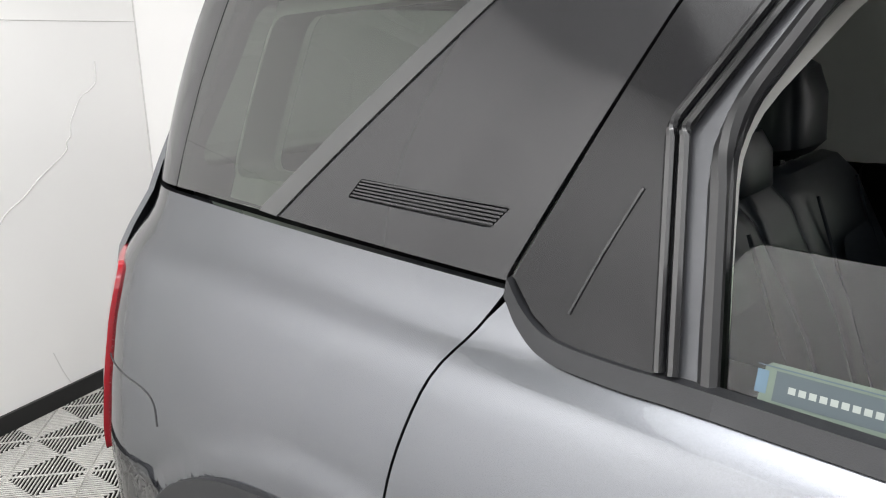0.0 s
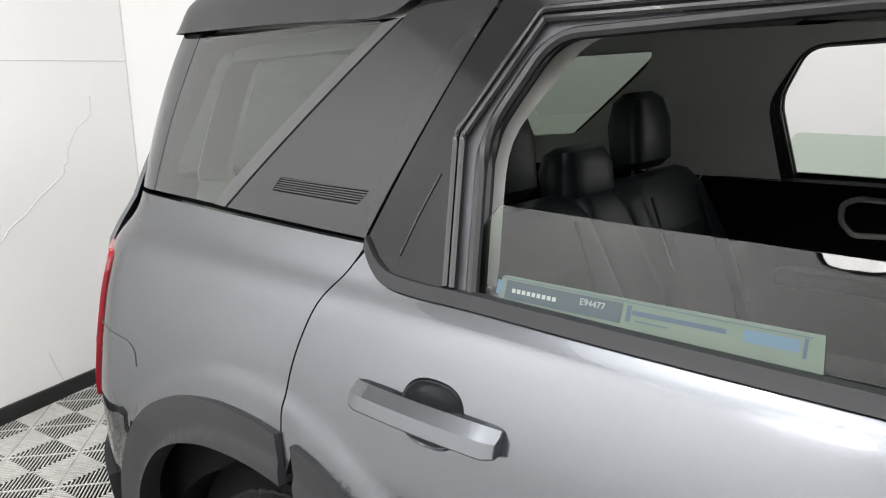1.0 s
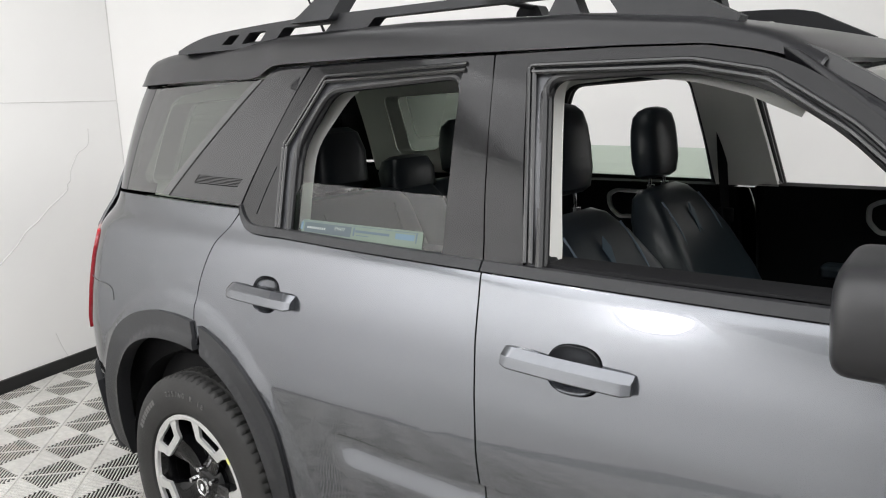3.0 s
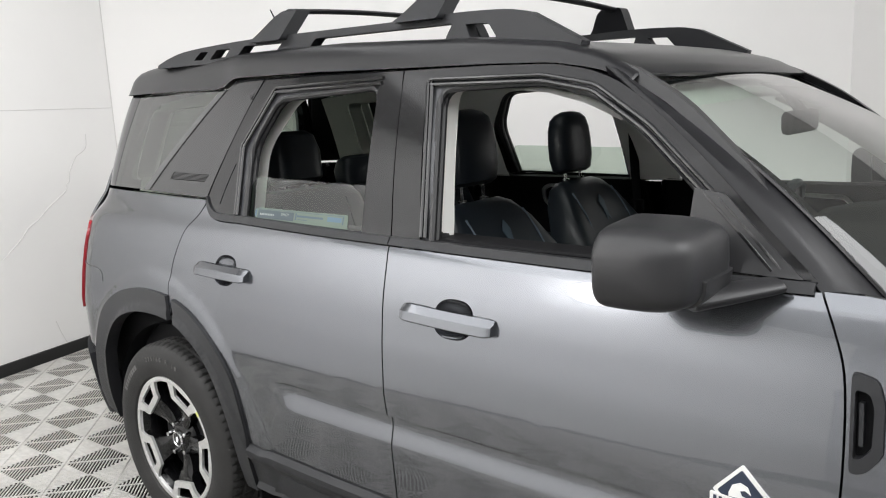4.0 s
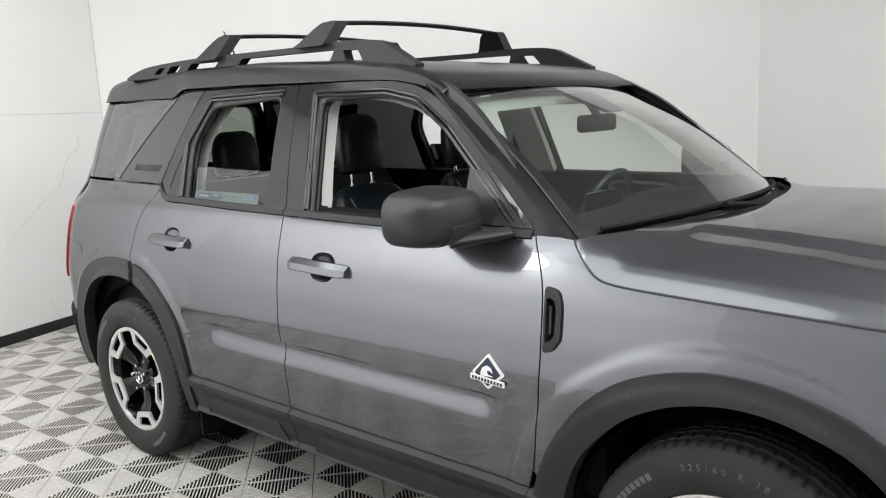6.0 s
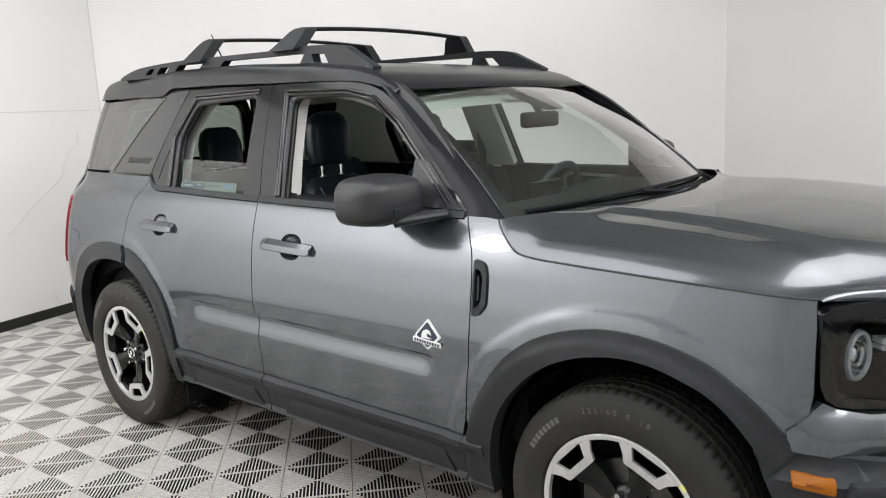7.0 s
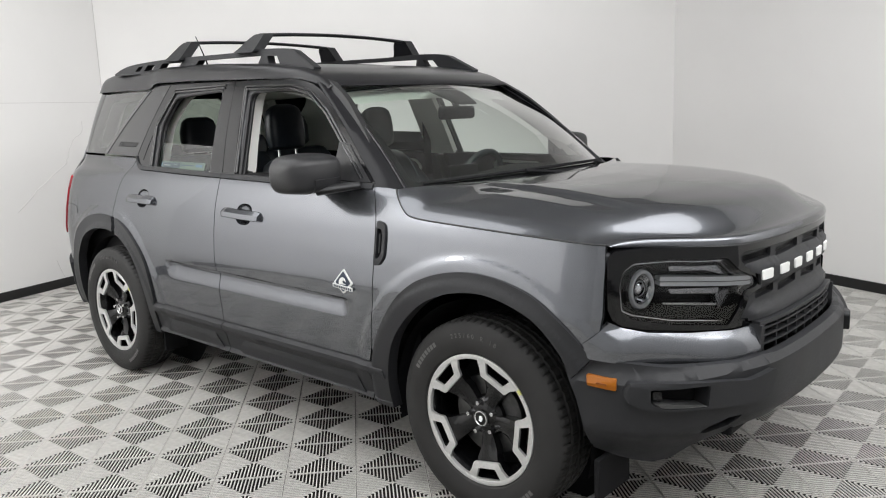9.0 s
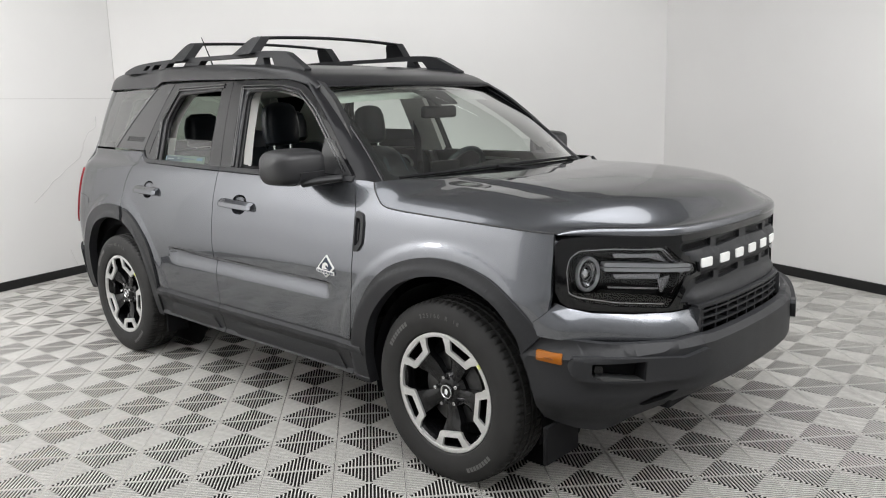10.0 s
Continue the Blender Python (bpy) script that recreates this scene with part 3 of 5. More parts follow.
    # strip in the paler grey that holds its reflected light
    part("window_strip", sheet([(-0.366, 1.236), (0.068, 1.584), (0.118, 1.592), (-0.312, 1.234)], side(s, 0.003, False), 0.05, 0.006), STRIP_GREY, car, bevel=0.002)
    vent = rounded([(-0.150, 1.282), (-0.128, 1.309), (0.137, 1.307), (0.112, 1.281)], 0.005, 3)
    out_ = [(-0.311, 1.234), (0.119, 1.592), (0.165, 1.622), (0.334, 1.617), (0.30, 1.55), (0.19, 1.325), (0.149, 1.240), (0.147, 1.231)]
    panel = part("pillar_panel", sheet(out_, side(s, 0.0, False), 0.05, 0.012, [vent]), GLOSS, car, "gloss black rear pillar panel with a vent", bevel=0.002)
    part("vent_back", sheet(inset(vent, -0.003), side(s, -0.007, False), 0.05, 0.0), CLAD, panel)
    for k in range(6):
        z0 = 1.2845 + k * 0.0042
        x0, x1 = -0.146 + k * 0.0035, 0.114 + k * 0.0040
        part("vent_slat", sheet([(x0, z0), (x1, z0), (x1, z0 + 0.0022), (x0, z0 + 0.0022)], side(s, -0.001, False), 0.06, 0.006), GLOSS, panel)
    part("pillar_seal", sheet([(0.150, 1.232), (0.340, 1.618), (0.3425, 1.618), (0.1545, 1.233)], side(s, -0.004, False), 0.06, 0.004), SEAL, car)
    out_ = [(-0.676, 1.234), (-0.659, 1.42), (-0.629, 1.600), (-0.735, 1.603), (-0.775, 1.50), (-0.81, 1.36), (-0.835, 1.232)]
    part("rear_pillar", sheet(out_, side(s, 0.0, False), 0.04, 0.02), GLOSS, car, bevel=0.003)
    # rear lamp
    out_ = rounded([(-0.86, 1.105), (-0.738, 1.095), (-0.728, 1.05), (-0.730, 0.86), (-0.748, 0.735), (-0.86, 0.74)], 0.02, 4)
    part("rear_lamp", sheet(out_, side(s, 0.010), 0.02, 0.02), RED, car, "red rear lamp", bevel=0.004)
    seam_ = [side(s, 0.0003)(*q, 0) for q in spline([(-0.735, 0.936), (-0.644, 0.933), (-0.545, 0.930), (-0.503, 0.916), (-0.488, 0.885)], 4)]
    part("panel_gap", tube(seam_, 0.0014, 5), SEAL, q)
    # handles
    for hx, z0, par in ((0.367, 1.018, door_r), (1.308, 1.001, door_f)):
        rise = -0.05 if hx > 1 else -0.01
        base = half_width(hx, z0)

        def on_door(x, z, o):
            return Vector((x, s * (half_width(x, z) + o), z))
        cc = (hx + 0.012, z0 - 0.001)
        ring0 = bowl_hole(hx, z0 + (0.004 if hx < 1 else 0.0))
        rings = [[on_door(cc[0] + (x - cc[0]) * r, cc[1] + (z - cc[1]) * r, -d) for x, z in ring0] for r, d in ((1.0, 0.0), (0.97, 0.004), (0.88, 0.009), (0.70, 0.014), (0.40, 0.017), (0.02, 0.018))]
        part("handle_cup", loft(rings, caps=False), PAINT, par)
        rings = []
        for k in range(17):
            t = k / 16
            x = hx - 0.142 + 0.284 * t
            zc = z0 + rise * (x - hx) * 0.5
            lift = 0.025 + 0.004 * math.sin(math.pi * t)
            hgt = 0.0195
            if t in (0, 1):
                lift, hgt = lift - 0.006, 0.0165
            thin = 0.018 if 0.27 < t < 0.73 else lift
            rings.append([on_door(x, zc + a * hgt, lift + b) for a, b in ((-0.88, 0.0), (-1, -0.004), (-1, -thin), (1, -thin), (1, -0.015), (0.25, 0.0))])
        h = part("handle", loft(rings), PAINT, par, "grey painted door handle", bevel=0.0015, angle=25)
    # mirror
    sail = [(1.864, 1.172), (1.866, 1.322), (1.93, 1.312), (2.04, 1.21), (2.09, 1.168)]
    part("mirror_sail", sheet(sail, side(s, 0.006), 0.03, 0.02), MIRROR_CAP, door_f, bevel=0.003)
    reach = 0.228 if s < 0 else 0.15

    def mirror_size(t):
        e = abs((t - 0.42) / 0.58) if t > 0.42 else (0.42 - t) / 0.60
        return max(0.01, (1 - e ** 4.5)) ** 0.38

    rings = []
    for k in range(25):
        t = math.sin(math.pi / 2 * k / 24)
        y = 0.868 + reach * t
        f = mirror_size(t)
        x0 = 1.845 + 0.02 * t
        back, fwd = 0.064 * (0.6 + 0.4 * f), 0.140 * f * (1 - 0.22 * t)
        zc, hh = 1.210 - 0.004 * t, 0.076 * f
        ring = []
        for j in range(36):
            a = 2 * math.pi * j / 36
            ca, sa = math.cos(a), math.sin(a)
            px = 0.30 if ca < 0 else 0.70
            ex = math.copysign(abs(ca) ** px, ca)
            ez = math.copysign(abs(sa) ** 0.42, sa)
            ring.append((x0 + (fwd if ex > 0 else back) * ex, s * y, zc + hh * ez))
        rings.append(ring)
    m = part("mirror", loft(rings), MIRROR_CAP, door_f, "matte black door mirror", angle=60)
    low_ = []
    for k in range(13):
        t = 0.04 + 0.55 * k / 12
        y = 0.868 + reach * t
        f = mirror_size(t)
        x0, fwd, hh = 1.845 + 0.02 * t, 0.140 * f * (1 - 0.22 * t) + 0.006, 0.076 * f
        row = []
        for j in range(9):
            a = radians(-80 + 78 * j / 8)
            row.append((x0 + fwd * math.cos(a) ** 0.70, s * y, 1.210 - 0.004 * t + (hh + 0.003) * math.copysign(abs(math.sin(a)) ** 0.42, math.sin(a))))
        low_.append(row)
    low_.insert(0, [(x - 0.02, y, z) for x, y, z in low_[0]])
    low_.append([(x - 0.012, y + s * 0.002, z) for x, y, z in low_[-1]])
    part("mirror_cover", loft([[(r[0][0], r[0][1], r[0][2] + 0.006)] + r + [(r[-1][0] - 0.014, r[-1][1], r[-1][2] + 0.003)] for r in low_], closed=False, caps=False), MIRROR_CAP, m)
    arm = [(1.93, s * 0.955, 1.142), (1.99, s * 0.90, 1.150), (2.05, s * 0.835, 1.158)]
    part("mirror_arm", tube(arm, [0.050, 0.042, 0.034], 12, 0.42), MIRROR_CAP, m, bevel=0.003)
    bm = bmesh.new()
    box(bm, 1.80, s * (0.868 + reach * 0.49), 1.209, 0.004, reach * 0.48, 0.075)
    part("mirror_glass", bm, CHROME, m, bevel=0.001)


build_flank(-1)
build_flank(1)

# roof
LOW = [(-0.745, 1.604), (-0.3, 1.601), (0.04, 1.594), (0.10, 1.602), (0.15, 1.624), (0.20, 1.628), (0.60, 1.622), (0.99, 1.610), (1.30, 1.602), (1.47, 1.594), (1.58, 1.574), (1.68, 1.540)]
MID = [(-0.77, 1.612), (-0.745, 1.650), (-0.71, 1.682), (-0.66, 1.701), (-0.56, 1.712), (-0.3, 1.717), (0.2, 1.718), (0.7, 1.708), (1.2, 1.680), (1.45, 1.648), (1.58, 1.612), (1.67, 1.562)]


def at_x(table, x):
    return float(np.interp(x, [p[0] for p in table], [p[1] for p in table]))


rings = []
EDGE = [(0.0, 0.0), (0.005, 0.22), (0.011, 0.45), (0.018, 0.66), (0.027, 0.80), (0.040, 0.89), (0.060, 0.94), (0.095, 0.965)]
for k in range(75):
    x = -0.765 + 2.435 * (k / 74) ** 1.15
    ze, zc = at_x(LOW, x), at_x(MID, x)
    we = half_width(x, 1.60, False) + 0.004 + 0.012 * smooth01((0.1 - x) / 0.6)
    zc = max(zc, ze + 0.004)
    half_ = [(we - d, f) for d, f in EDGE] + [((we - 0.095) * t, 0.965 + 0.035 * (1 - t * t)) for t in [1 - j / 14 for j in range(1, 15)]]
    row = half_ + [(-y, f) for y, f in reversed(half_[:-1])]
    ring = []
    for y, f in row:
        uu = y / we
        ring.append((x + 0.05 * (1 - uu * uu) * smooth01((x - 1.2) / 0.45), -y, ze + (zc - ze) * f))
    rings.append(ring)
rings.insert(0, [(q[0] + 0.02, q[1] * 0.985, LOW[0][1] - 0.002) for q in rings[0]])
rings.append([(q[0] + 0.003, q[1], q[2] - 0.006) for q in rings[-1]])
rings.append([(q[0] - 0.03, q[1], q[2] - 0.006) for q in rings[-1]])
bm = loft(rings, closed=False, caps=False)
# opening added in the roof to let lamp light in
opening = [f for f in bm.faces if 0.22 < f.calc_center_median().x < 1.05 and abs(f.calc_center_median().y) < 0.38 and f.calc_center_median().z > 1.6]
bmesh.ops.delete(bm, geom=opening, context="FACES")
roof = part("roof", bm, SATIN, car, "satin black roof")
glass_roof = []
for k in range(13):
    x = 0.15 + 0.95 * k / 12
    glass_roof.append([(x, y, at_x(MID, x) - 0.10 * (abs(y) / 0.65) ** 3.2 * 0.5 + 0.004) for y in [-0.43 + 0.86 * j / 12 for j in range(13)]])
part("roof_window", loft(glass_roof, closed=False, caps=False), ROOF_GLASS, roof, "glass roof panel, left clear to let light into the cabin")


# windscreen and front pillars
def screen(u, v):
    xb, yb, zb = 2.42 - 0.20 * u * u, 0.74 * u, 1.118 + 0.025 * (1 - u * u)
    xt, yt, zt = 1.717 - 0.048 * u * u, 0.622 * u, 1.533 + 0.024 * (1 - u * u)
    b = 0.025 * math.sin(math.pi * v)
    return Vector((xb + (xt - xb) * v + b * 0.5, yb + (yt - yb) * v, zb + (zt - zb) * v + b))


def screen_sheet(outline, step, thick=0.0, off=0.0, holes=()):
    return sheet(outline, lambda u, v, d: screen(u, v) + Vector((0.5, 0, 0.85)) * (off - d), step, thick, holes)


edge = rounded([(-1, 0), (1, 0), (1, 1), (-1, 1)], 0.03)
clear = rounded([(-0.945, 0.075), (0.945, 0.075), (0.945, 0.98), (-0.945, 0.98)], 0.07)
ws = part("windscreen", screen_sheet(edge, 0.08), SCREEN_GLASS, car, "clear raked windscreen")
part("windscreen_border", screen_sheet(edge, 0.08, 0, -0.006, [clear]), DARK, ws)
part("sensor_patch", screen_sheet(rounded([(-0.20, 0.93), (0.20, 0.93), (0.12, 0.72), (-0.12, 0.72)], 0.05), 0.1, 0, -0.007), DARK, ws)
for s in (-1, 1):
    rings = []
    pts = [(1.62, 1.578), (1.68, 1.535), (1.78, 1.455), (1.92, 1.34), (2.04, 1.233), (2.13, 1.15), (2.18, 1.11)]
    for x, z in spline(pts, 4):
        yo = half_width(x, z) - 0.001
        t = max(0, min(1, (1.535 - z) / 0.41))
        sc = screen(0.985, 1 - t)
        ring = []
        a = Vector((x - 0.012, s * yo, z + 0.002))
        c = Vector((sc.x, s * sc.y, sc.z - 0.001))
        mid = (a + c) / 2 + Vector((0.010, s * 0.012, 0.004))
        q1 = a.lerp(mid, 0.5) + Vector((0.004, s * 0.006, 0.003))
        q2 = mid.lerp(c, 0.5) + Vector((0.002, s * 0.004, 0.0))
        inner = (a + c) / 2 + Vector((-0.03, -s * 0.005, -0.03))
        rings.append([a, q1, mid, q2, c, inner])
    part("front_pillar", loft(rings), PILLAR, car, "satin black windscreen pillar", bevel=0.003)
    seam = [screen(s * 1.0, 1 - k / 20) + Vector((0.003, s * 0.006, 0.003)) for k in range(21)]
    part("pillar_strip", tube(seam, 0.005, 6), GLOSS, car)

for s in (1,):
    lin = []
    for k in range(13):
        v = 0.28 + 0.70 * k / 12
        p, q = screen(s * 0.93, v) + Vector((-0.006, 0, -0.012)), screen(s * 0.965, v) + Vector((-0.10, 0, -0.055))
        lin.append([p.lerp(q, t) for t in (0, 0.33, 0.67, 1)])
    part("pillar_lining", loft(lin, closed=False, caps=False), TRIM, car, "light grey inner windscreen pillar lining")
part("header_lining", screen_sheet([(-0.86, 0.90), (0.86, 0.90), (0.88, 1.04), (-0.88, 1.04)], 0.08, 0, -0.04), HEADLINER, car)

# bonnet
HOOD_MID = [(2.38, 1.152), (2.50, 1.159), (2.70, 1.157), (2.90, 1.147), (3.10, 1.128), (3.22, 1.108), (3.32, 1.082), (3.40, 1.052), (3.46, 1.030)]


def lip_z(y):
    return 0.985 + 0.027 * smooth01((abs(y) - 0.48) / 0.38)


def hood_pt(u, v):
    """u across from -1 to 1, v from the cowl (0) to the nose (1)."""
    k = abs(u)
    e = len(hood_line) - 1
    f = v * e
    i = min(int(f), e - 1)
    ex = hood_line[i][0] + (hood_line[i + 1][0] - hood_line[i][0]) * (f - i)
    ez = hood_line[i][1] + (hood_line[i + 1][1] - hood_line[i][1]) * (f - i)
    ey = half_width(ex, ez) - 0.003
    tt = 0.18 * v + 0.82 * (ex - 2.245) / (3.135 - 2.245)
    mz = at_x(HOOD_MID, 2.43 + (3.45 - 2.43) * tt)
    y = ey * u
    fx = FRONT.at(FRONT.arc(abs(y))).x
    rear = 2.245 + 0.2 * (1 - k * k)
    x = rear + (fx - 0.004 - rear) * tt
    x = x * (1 - k ** 10) + ex * k ** 10
    # a raised middle, a channel outside its crease, and a round shoulder
    c = 0.575 + 0.13 * tt
    deep = [(0, 1), (c - 0.12, 0.975), (c - 0.015, 0.955), (c + 0.03, 0.80), (c + 0.13, 0.765), (0.925, 0.42), (0.965, 0.22), (1, 0)]
    plain = [(0, 1), (c - 0.12, 0.975), (c, 0.93), (c + 0.13, 0.79), (0.925, 0.42), (0.965, 0.22), (1, 0)]
    g = smooth01(tt / 0.12) * smooth01((0.88 - tt) / 0.30)
    z = ez + (mz - ez) * (at_x(plain, k) + (at_x(deep, k) - at_x(plain, k)) * g)
    n = smooth01((tt - 0.80) / 0.20) ** 1.5
    z += (lip_z(y) + 0.024 * (1 - k ** 8) + 0.004 - z) * n
    return Vector((x, y, z))


rings = []
for k in range(57):
    v = k / 56
    rings.append([hood_pt(math.copysign(1 - (1 - abs(-1 + 2 * j / 120)) ** 1.3, -1 + 2 * j / 120), v) for j in range(121)])
tip = rings[-1]
for dx, mix, dz in ((0.005, 0.85, 0), (0.009, 0.6, 0), (0.0105, 0.3, 0), (0.010, 0.08, 0), (0.008, 0.0, -0.002), (-0.03, 0.0, -0.006)):
    rings.append([Vector((q.x + dx, q.y, lip_z(q.y) + (q.z - lip_z(q.y)) * mix + dz)) for q in tip])
part("bonnet", loft(rings, closed=False, caps=False), PAINT, car, "grey sculpted bonnet", angle=50)
for s in (-1, 1):
    gap_ = [Vector((x, s * (half_width(x, z) + 0.0005), z + 0.001)) for x, z in hood_line]
    part("panel_gap", tube(gap_, 0.0032, 6), SEAL, car)
# cowl and wipers
rings = []
for k in range(9):
    t = k / 8
    rings.append([screen(-1 + 2 * j / 24, 0.03).lerp(Vector((2.50 - 0.26 * (-1 + j / 12) ** 2, 0.80 * (-1 + j / 12), 1.128)), t) + Vector((0, 0, -0.012 * math.sin(math.pi * t))) for j in range(25)])
part("cowl", loft(rings, closed=False, caps=False), DARK, car)
for a, b in ((-0.68, 0.02), (-0.02, 0.66)):
    pts = [screen((a + (b - a) * k / 10) / 0.74, 0.045) + Vector((0.008, 0, 0.010)) for k in range(11)]
    w = part("wiper", tube(pts, 0.007, 6), DARK, car, "black wiper blade")
    arm = [screen(b / 0.74 * 0.9, 0.0) + Vector((0.02, 0, 0.006)), screen((a + 2 * b) / 3 / 0.74, 0.03) + Vector((0.014, 0, 0.016))]
    part("wiper_arm", tube(arm, 0.009, 6), DARK, w)

# nose: lamps, grille, bumper
def both(pts):
    """An outline of one half, given from the middle out and back, made whole."""
    return [(-a, z) for a, z in reversed(pts)] + list(pts)


lamp_outline = rounded(ya([(0.808, 0.80), (0.816, 0.885), (0.806, 0.935), (0.768, 0.962), (0.650, 0.960), (0.580, 0.951), (0.490, 0.948), (0.438, 0.898), (0.359, 0.868), (0.350, 0.838), (0.412, 0.826), (0.436, 0.778), (0.466, 0.738), (0.478, 0.724), (0.648, 0.746), (0.770, 0.778)]), 0.016, 4)
GRILLE_HALF = [(0.44, 0.966), (0.462, 0.945), (0.425, 0.896), (0.352, 0.876), (0.340, 0.834), (0.404, 0.820), (0.428, 0.774), (0.460, 0.732), (0.45, 0.724)]
grille_hole = both(ya([(0.425, 0.96), (0.445, 0.94), (0.41, 0.904), (0.335, 0.884), (0.322, 0.828), (0.388, 0.812), (0.412, 0.768), (0.435, 0.734)]))
MASK_LOW = [(0.808, 0.764), (0.735, 0.742), (0.60, 0.721), (0.47, 0.711), (0.37, 0.713), (0.20, 0.719), (0.0, 0.721)]
mask = both(ya([(0.48, 0.984), (0.62, 0.992), (0.74, 1.002), (0.828, 1.002), (0.846, 0.985), (0.848, 0.90), (0.846, 0.82), (0.834, 0.785)] + MASK_LOW[:-1]))
panel = part("nose_panel", sheet(mask, nose(0.003), 0.025, 0.03, [lamp_outline, [(-a, z) for a, z in lamp_outline], rounded(grille_hole, 0.012)]), PIANO, car, "gloss black nose panel", bevel=0.003)
for s in (-1, 1):
    def mir(pts):
        return [(s * a, z) for a, z in pts]
    lamp = part("headlamp", sheet(mir(inset(lamp_outline, -0.008)), nose(-0.075), 0.05, 0.0), LAMP_DARK, car, "headlamp with white ring and light bars behind clear lens")
    part("lamp_rim", sheet(mir(inset(lamp_outline, -0.002)), nose(-0.008), 0.05, 0.07, [mir(inset(lamp_outline, 0.005))]), PIANO, lamp)
    part("lamp_tray", sheet(mir(inset(lamp_outline, 0.009)), nose(-0.016), 0.025, 0.03, [mir(inset(lamp_outline, 0.0125))]), CHROME, lamp, "bright inner lamp edge", bevel=0.002)
    part("lamp_step", sheet(mir(inset(lamp_outline, 0.018)), nose(-0.026), 0.025, 0.03, [mir(inset(lamp_outline, 0.028))]), RIM_BLACK, lamp, bevel=0.003)
    f = nose(-0.030)
    c = f(s * arc(0.733), 0.866, 0)
    t = (f(s * (arc(0.733) + 0.02), 0.866, 0) - c).normalized()
    n = Vector((t.y, -t.x, 0)) * (1 if s > 0 else -1)
    n = n if n.x > 0 else -n
    n = (n + Vector((0.9, 0, 0))).normalized()
    up = Vector((0, 0, 1))
    tw = up.cross(n)

    def turned(prof, k=48, tall=1.18):
        rows = []
        for r, o in prof:
            rows.append([c + (tw * math.cos(2 * math.pi * q / k) + up * math.sin(2 * math.pi * q / k) * tall) * r + n * o for q in range(k)])
        bm = bmesh.new()
        vv = [[bm.verts.new(p) for p in row] for row in rows]
        for a, b in zip(vv, vv[1:]):
            for q in range(k):
                bm.faces.new((a[q], a[(q + 1) % k], b[(q + 1) % k], b[q]))
        bmesh.ops.recalc_face_normals(bm, faces=bm.faces[:])
        return bm
    part("light_ring", turned([(0.041, -0.006), (0.042, 0.008), (0.046, 0.013), (0.051, 0.010), (0.053, 0.004), (0.053, -0.012)]), LAMP_WHITE, lamp, "white ring light")
    part("reflector", turned([(0.041, 0.004), (0.037, -0.010), (0.030, -0.020), (0.027, -0.022)]), CHROME, lamp)
    part("projector", turned([(0.027, -0.022), (0.026, -0.008), (0.020, 0.001), (0.010, 0.006), (0.001, 0.007)]), CHROME, lamp)
    part("lamp_bezel", turned([(0.053, -0.012), (0.057, 0.004), (0.064, 0.0), (0.068, -0.02), (0.070, -0.05)]), RIM_BLACK, lamp)
    for bar_pts, mat, o in (([(0.372, 0.858), (0.688, 0.890), (0.686, 0.905), (0.372, 0.872)], LAMP_WHITE, -0.010),
                            ([(0.372, 0.842), (0.686, 0.874), (0.688, 0.887), (0.372, 0.855)], LAMP_WHITE, -0.010),
                            ([(0.500, 0.904), (0.646, 0.914), (0.654, 0.930), (0.512, 0.932)], LAMP_GREY, -0.030),
                            ([(0.400, 0.878), (0.470, 0.884), (0.560, 0.912), (0.480, 0.938)], LAMP_GREY, -0.036),
                            ([(0.498, 0.826), (0.645, 0.841), (0.652, 0.857), (0.494, 0.845)], LAMP_GREY, -0.028),
                            ([(0.440, 0.800), (0.486, 0.772), (0.500, 0.822), (0.446, 0.834)], LAMP_GREY, -0.036),
                            ([(0.505, 0.790), (0.672, 0.811), (0.672, 0.817), (0.505, 0.797)], CHROME, -0.020),
                            ([(0.505, 0.766), (0.700, 0.786), (0.690, 0.804), (0.505, 0.786)], RIM_BLACK, -0.034),
                            ([(0.352, 0.842), (0.372, 0.843), (0.372, 0.871), (0.362, 0.866)], LAMP_GREY, -0.006)):
        part("light_bar", sheet(rounded(mir(ya(bar_pts)), 0.005, 3), nose(o), 0.05, 0.03), mat, lamp, bevel=0.003)
    part("lens", sheet(mir(lamp_outline), nose(-0.003), 0.05, 0.0), LENS, lamp)
# grille
grille = part("grille", sheet(rounded(both(ya([(0.43, 0.965), (0.43, 0.725)])), 0.01), nose(-0.05), 0.06, 0.0), DARK, car, "dark grille with a row of white blocks")
slots = []
for z0, z1, spans in ((0.915, 0.950, ((0.03, 0.225), (0.262, 0.425))), (0.790, 0.822, ((0.03, 0.195), (0.232, 0.350)))):
    for a, b in spans:
        pts = rounded([(arc(a), z0 + 0.008), (arc(b), z0), (arc(b), z1 - 0.004), (arc(a), z1 + 0.004)], 0.006, 3)
        slots += [pts, [(-u, z) for u, z in pts]]


def grille_face(u, v, d):
    o = 0.016 * smooth01((v - 0.826) / 0.018) * smooth01((0.914 - v) / 0.018) + 0.020 * smooth01((0.775 - v) / 0.03)
    return nose(-0.004)(u, v, d - o * smooth01((arc(0.41) - abs(u)) / 0.04))


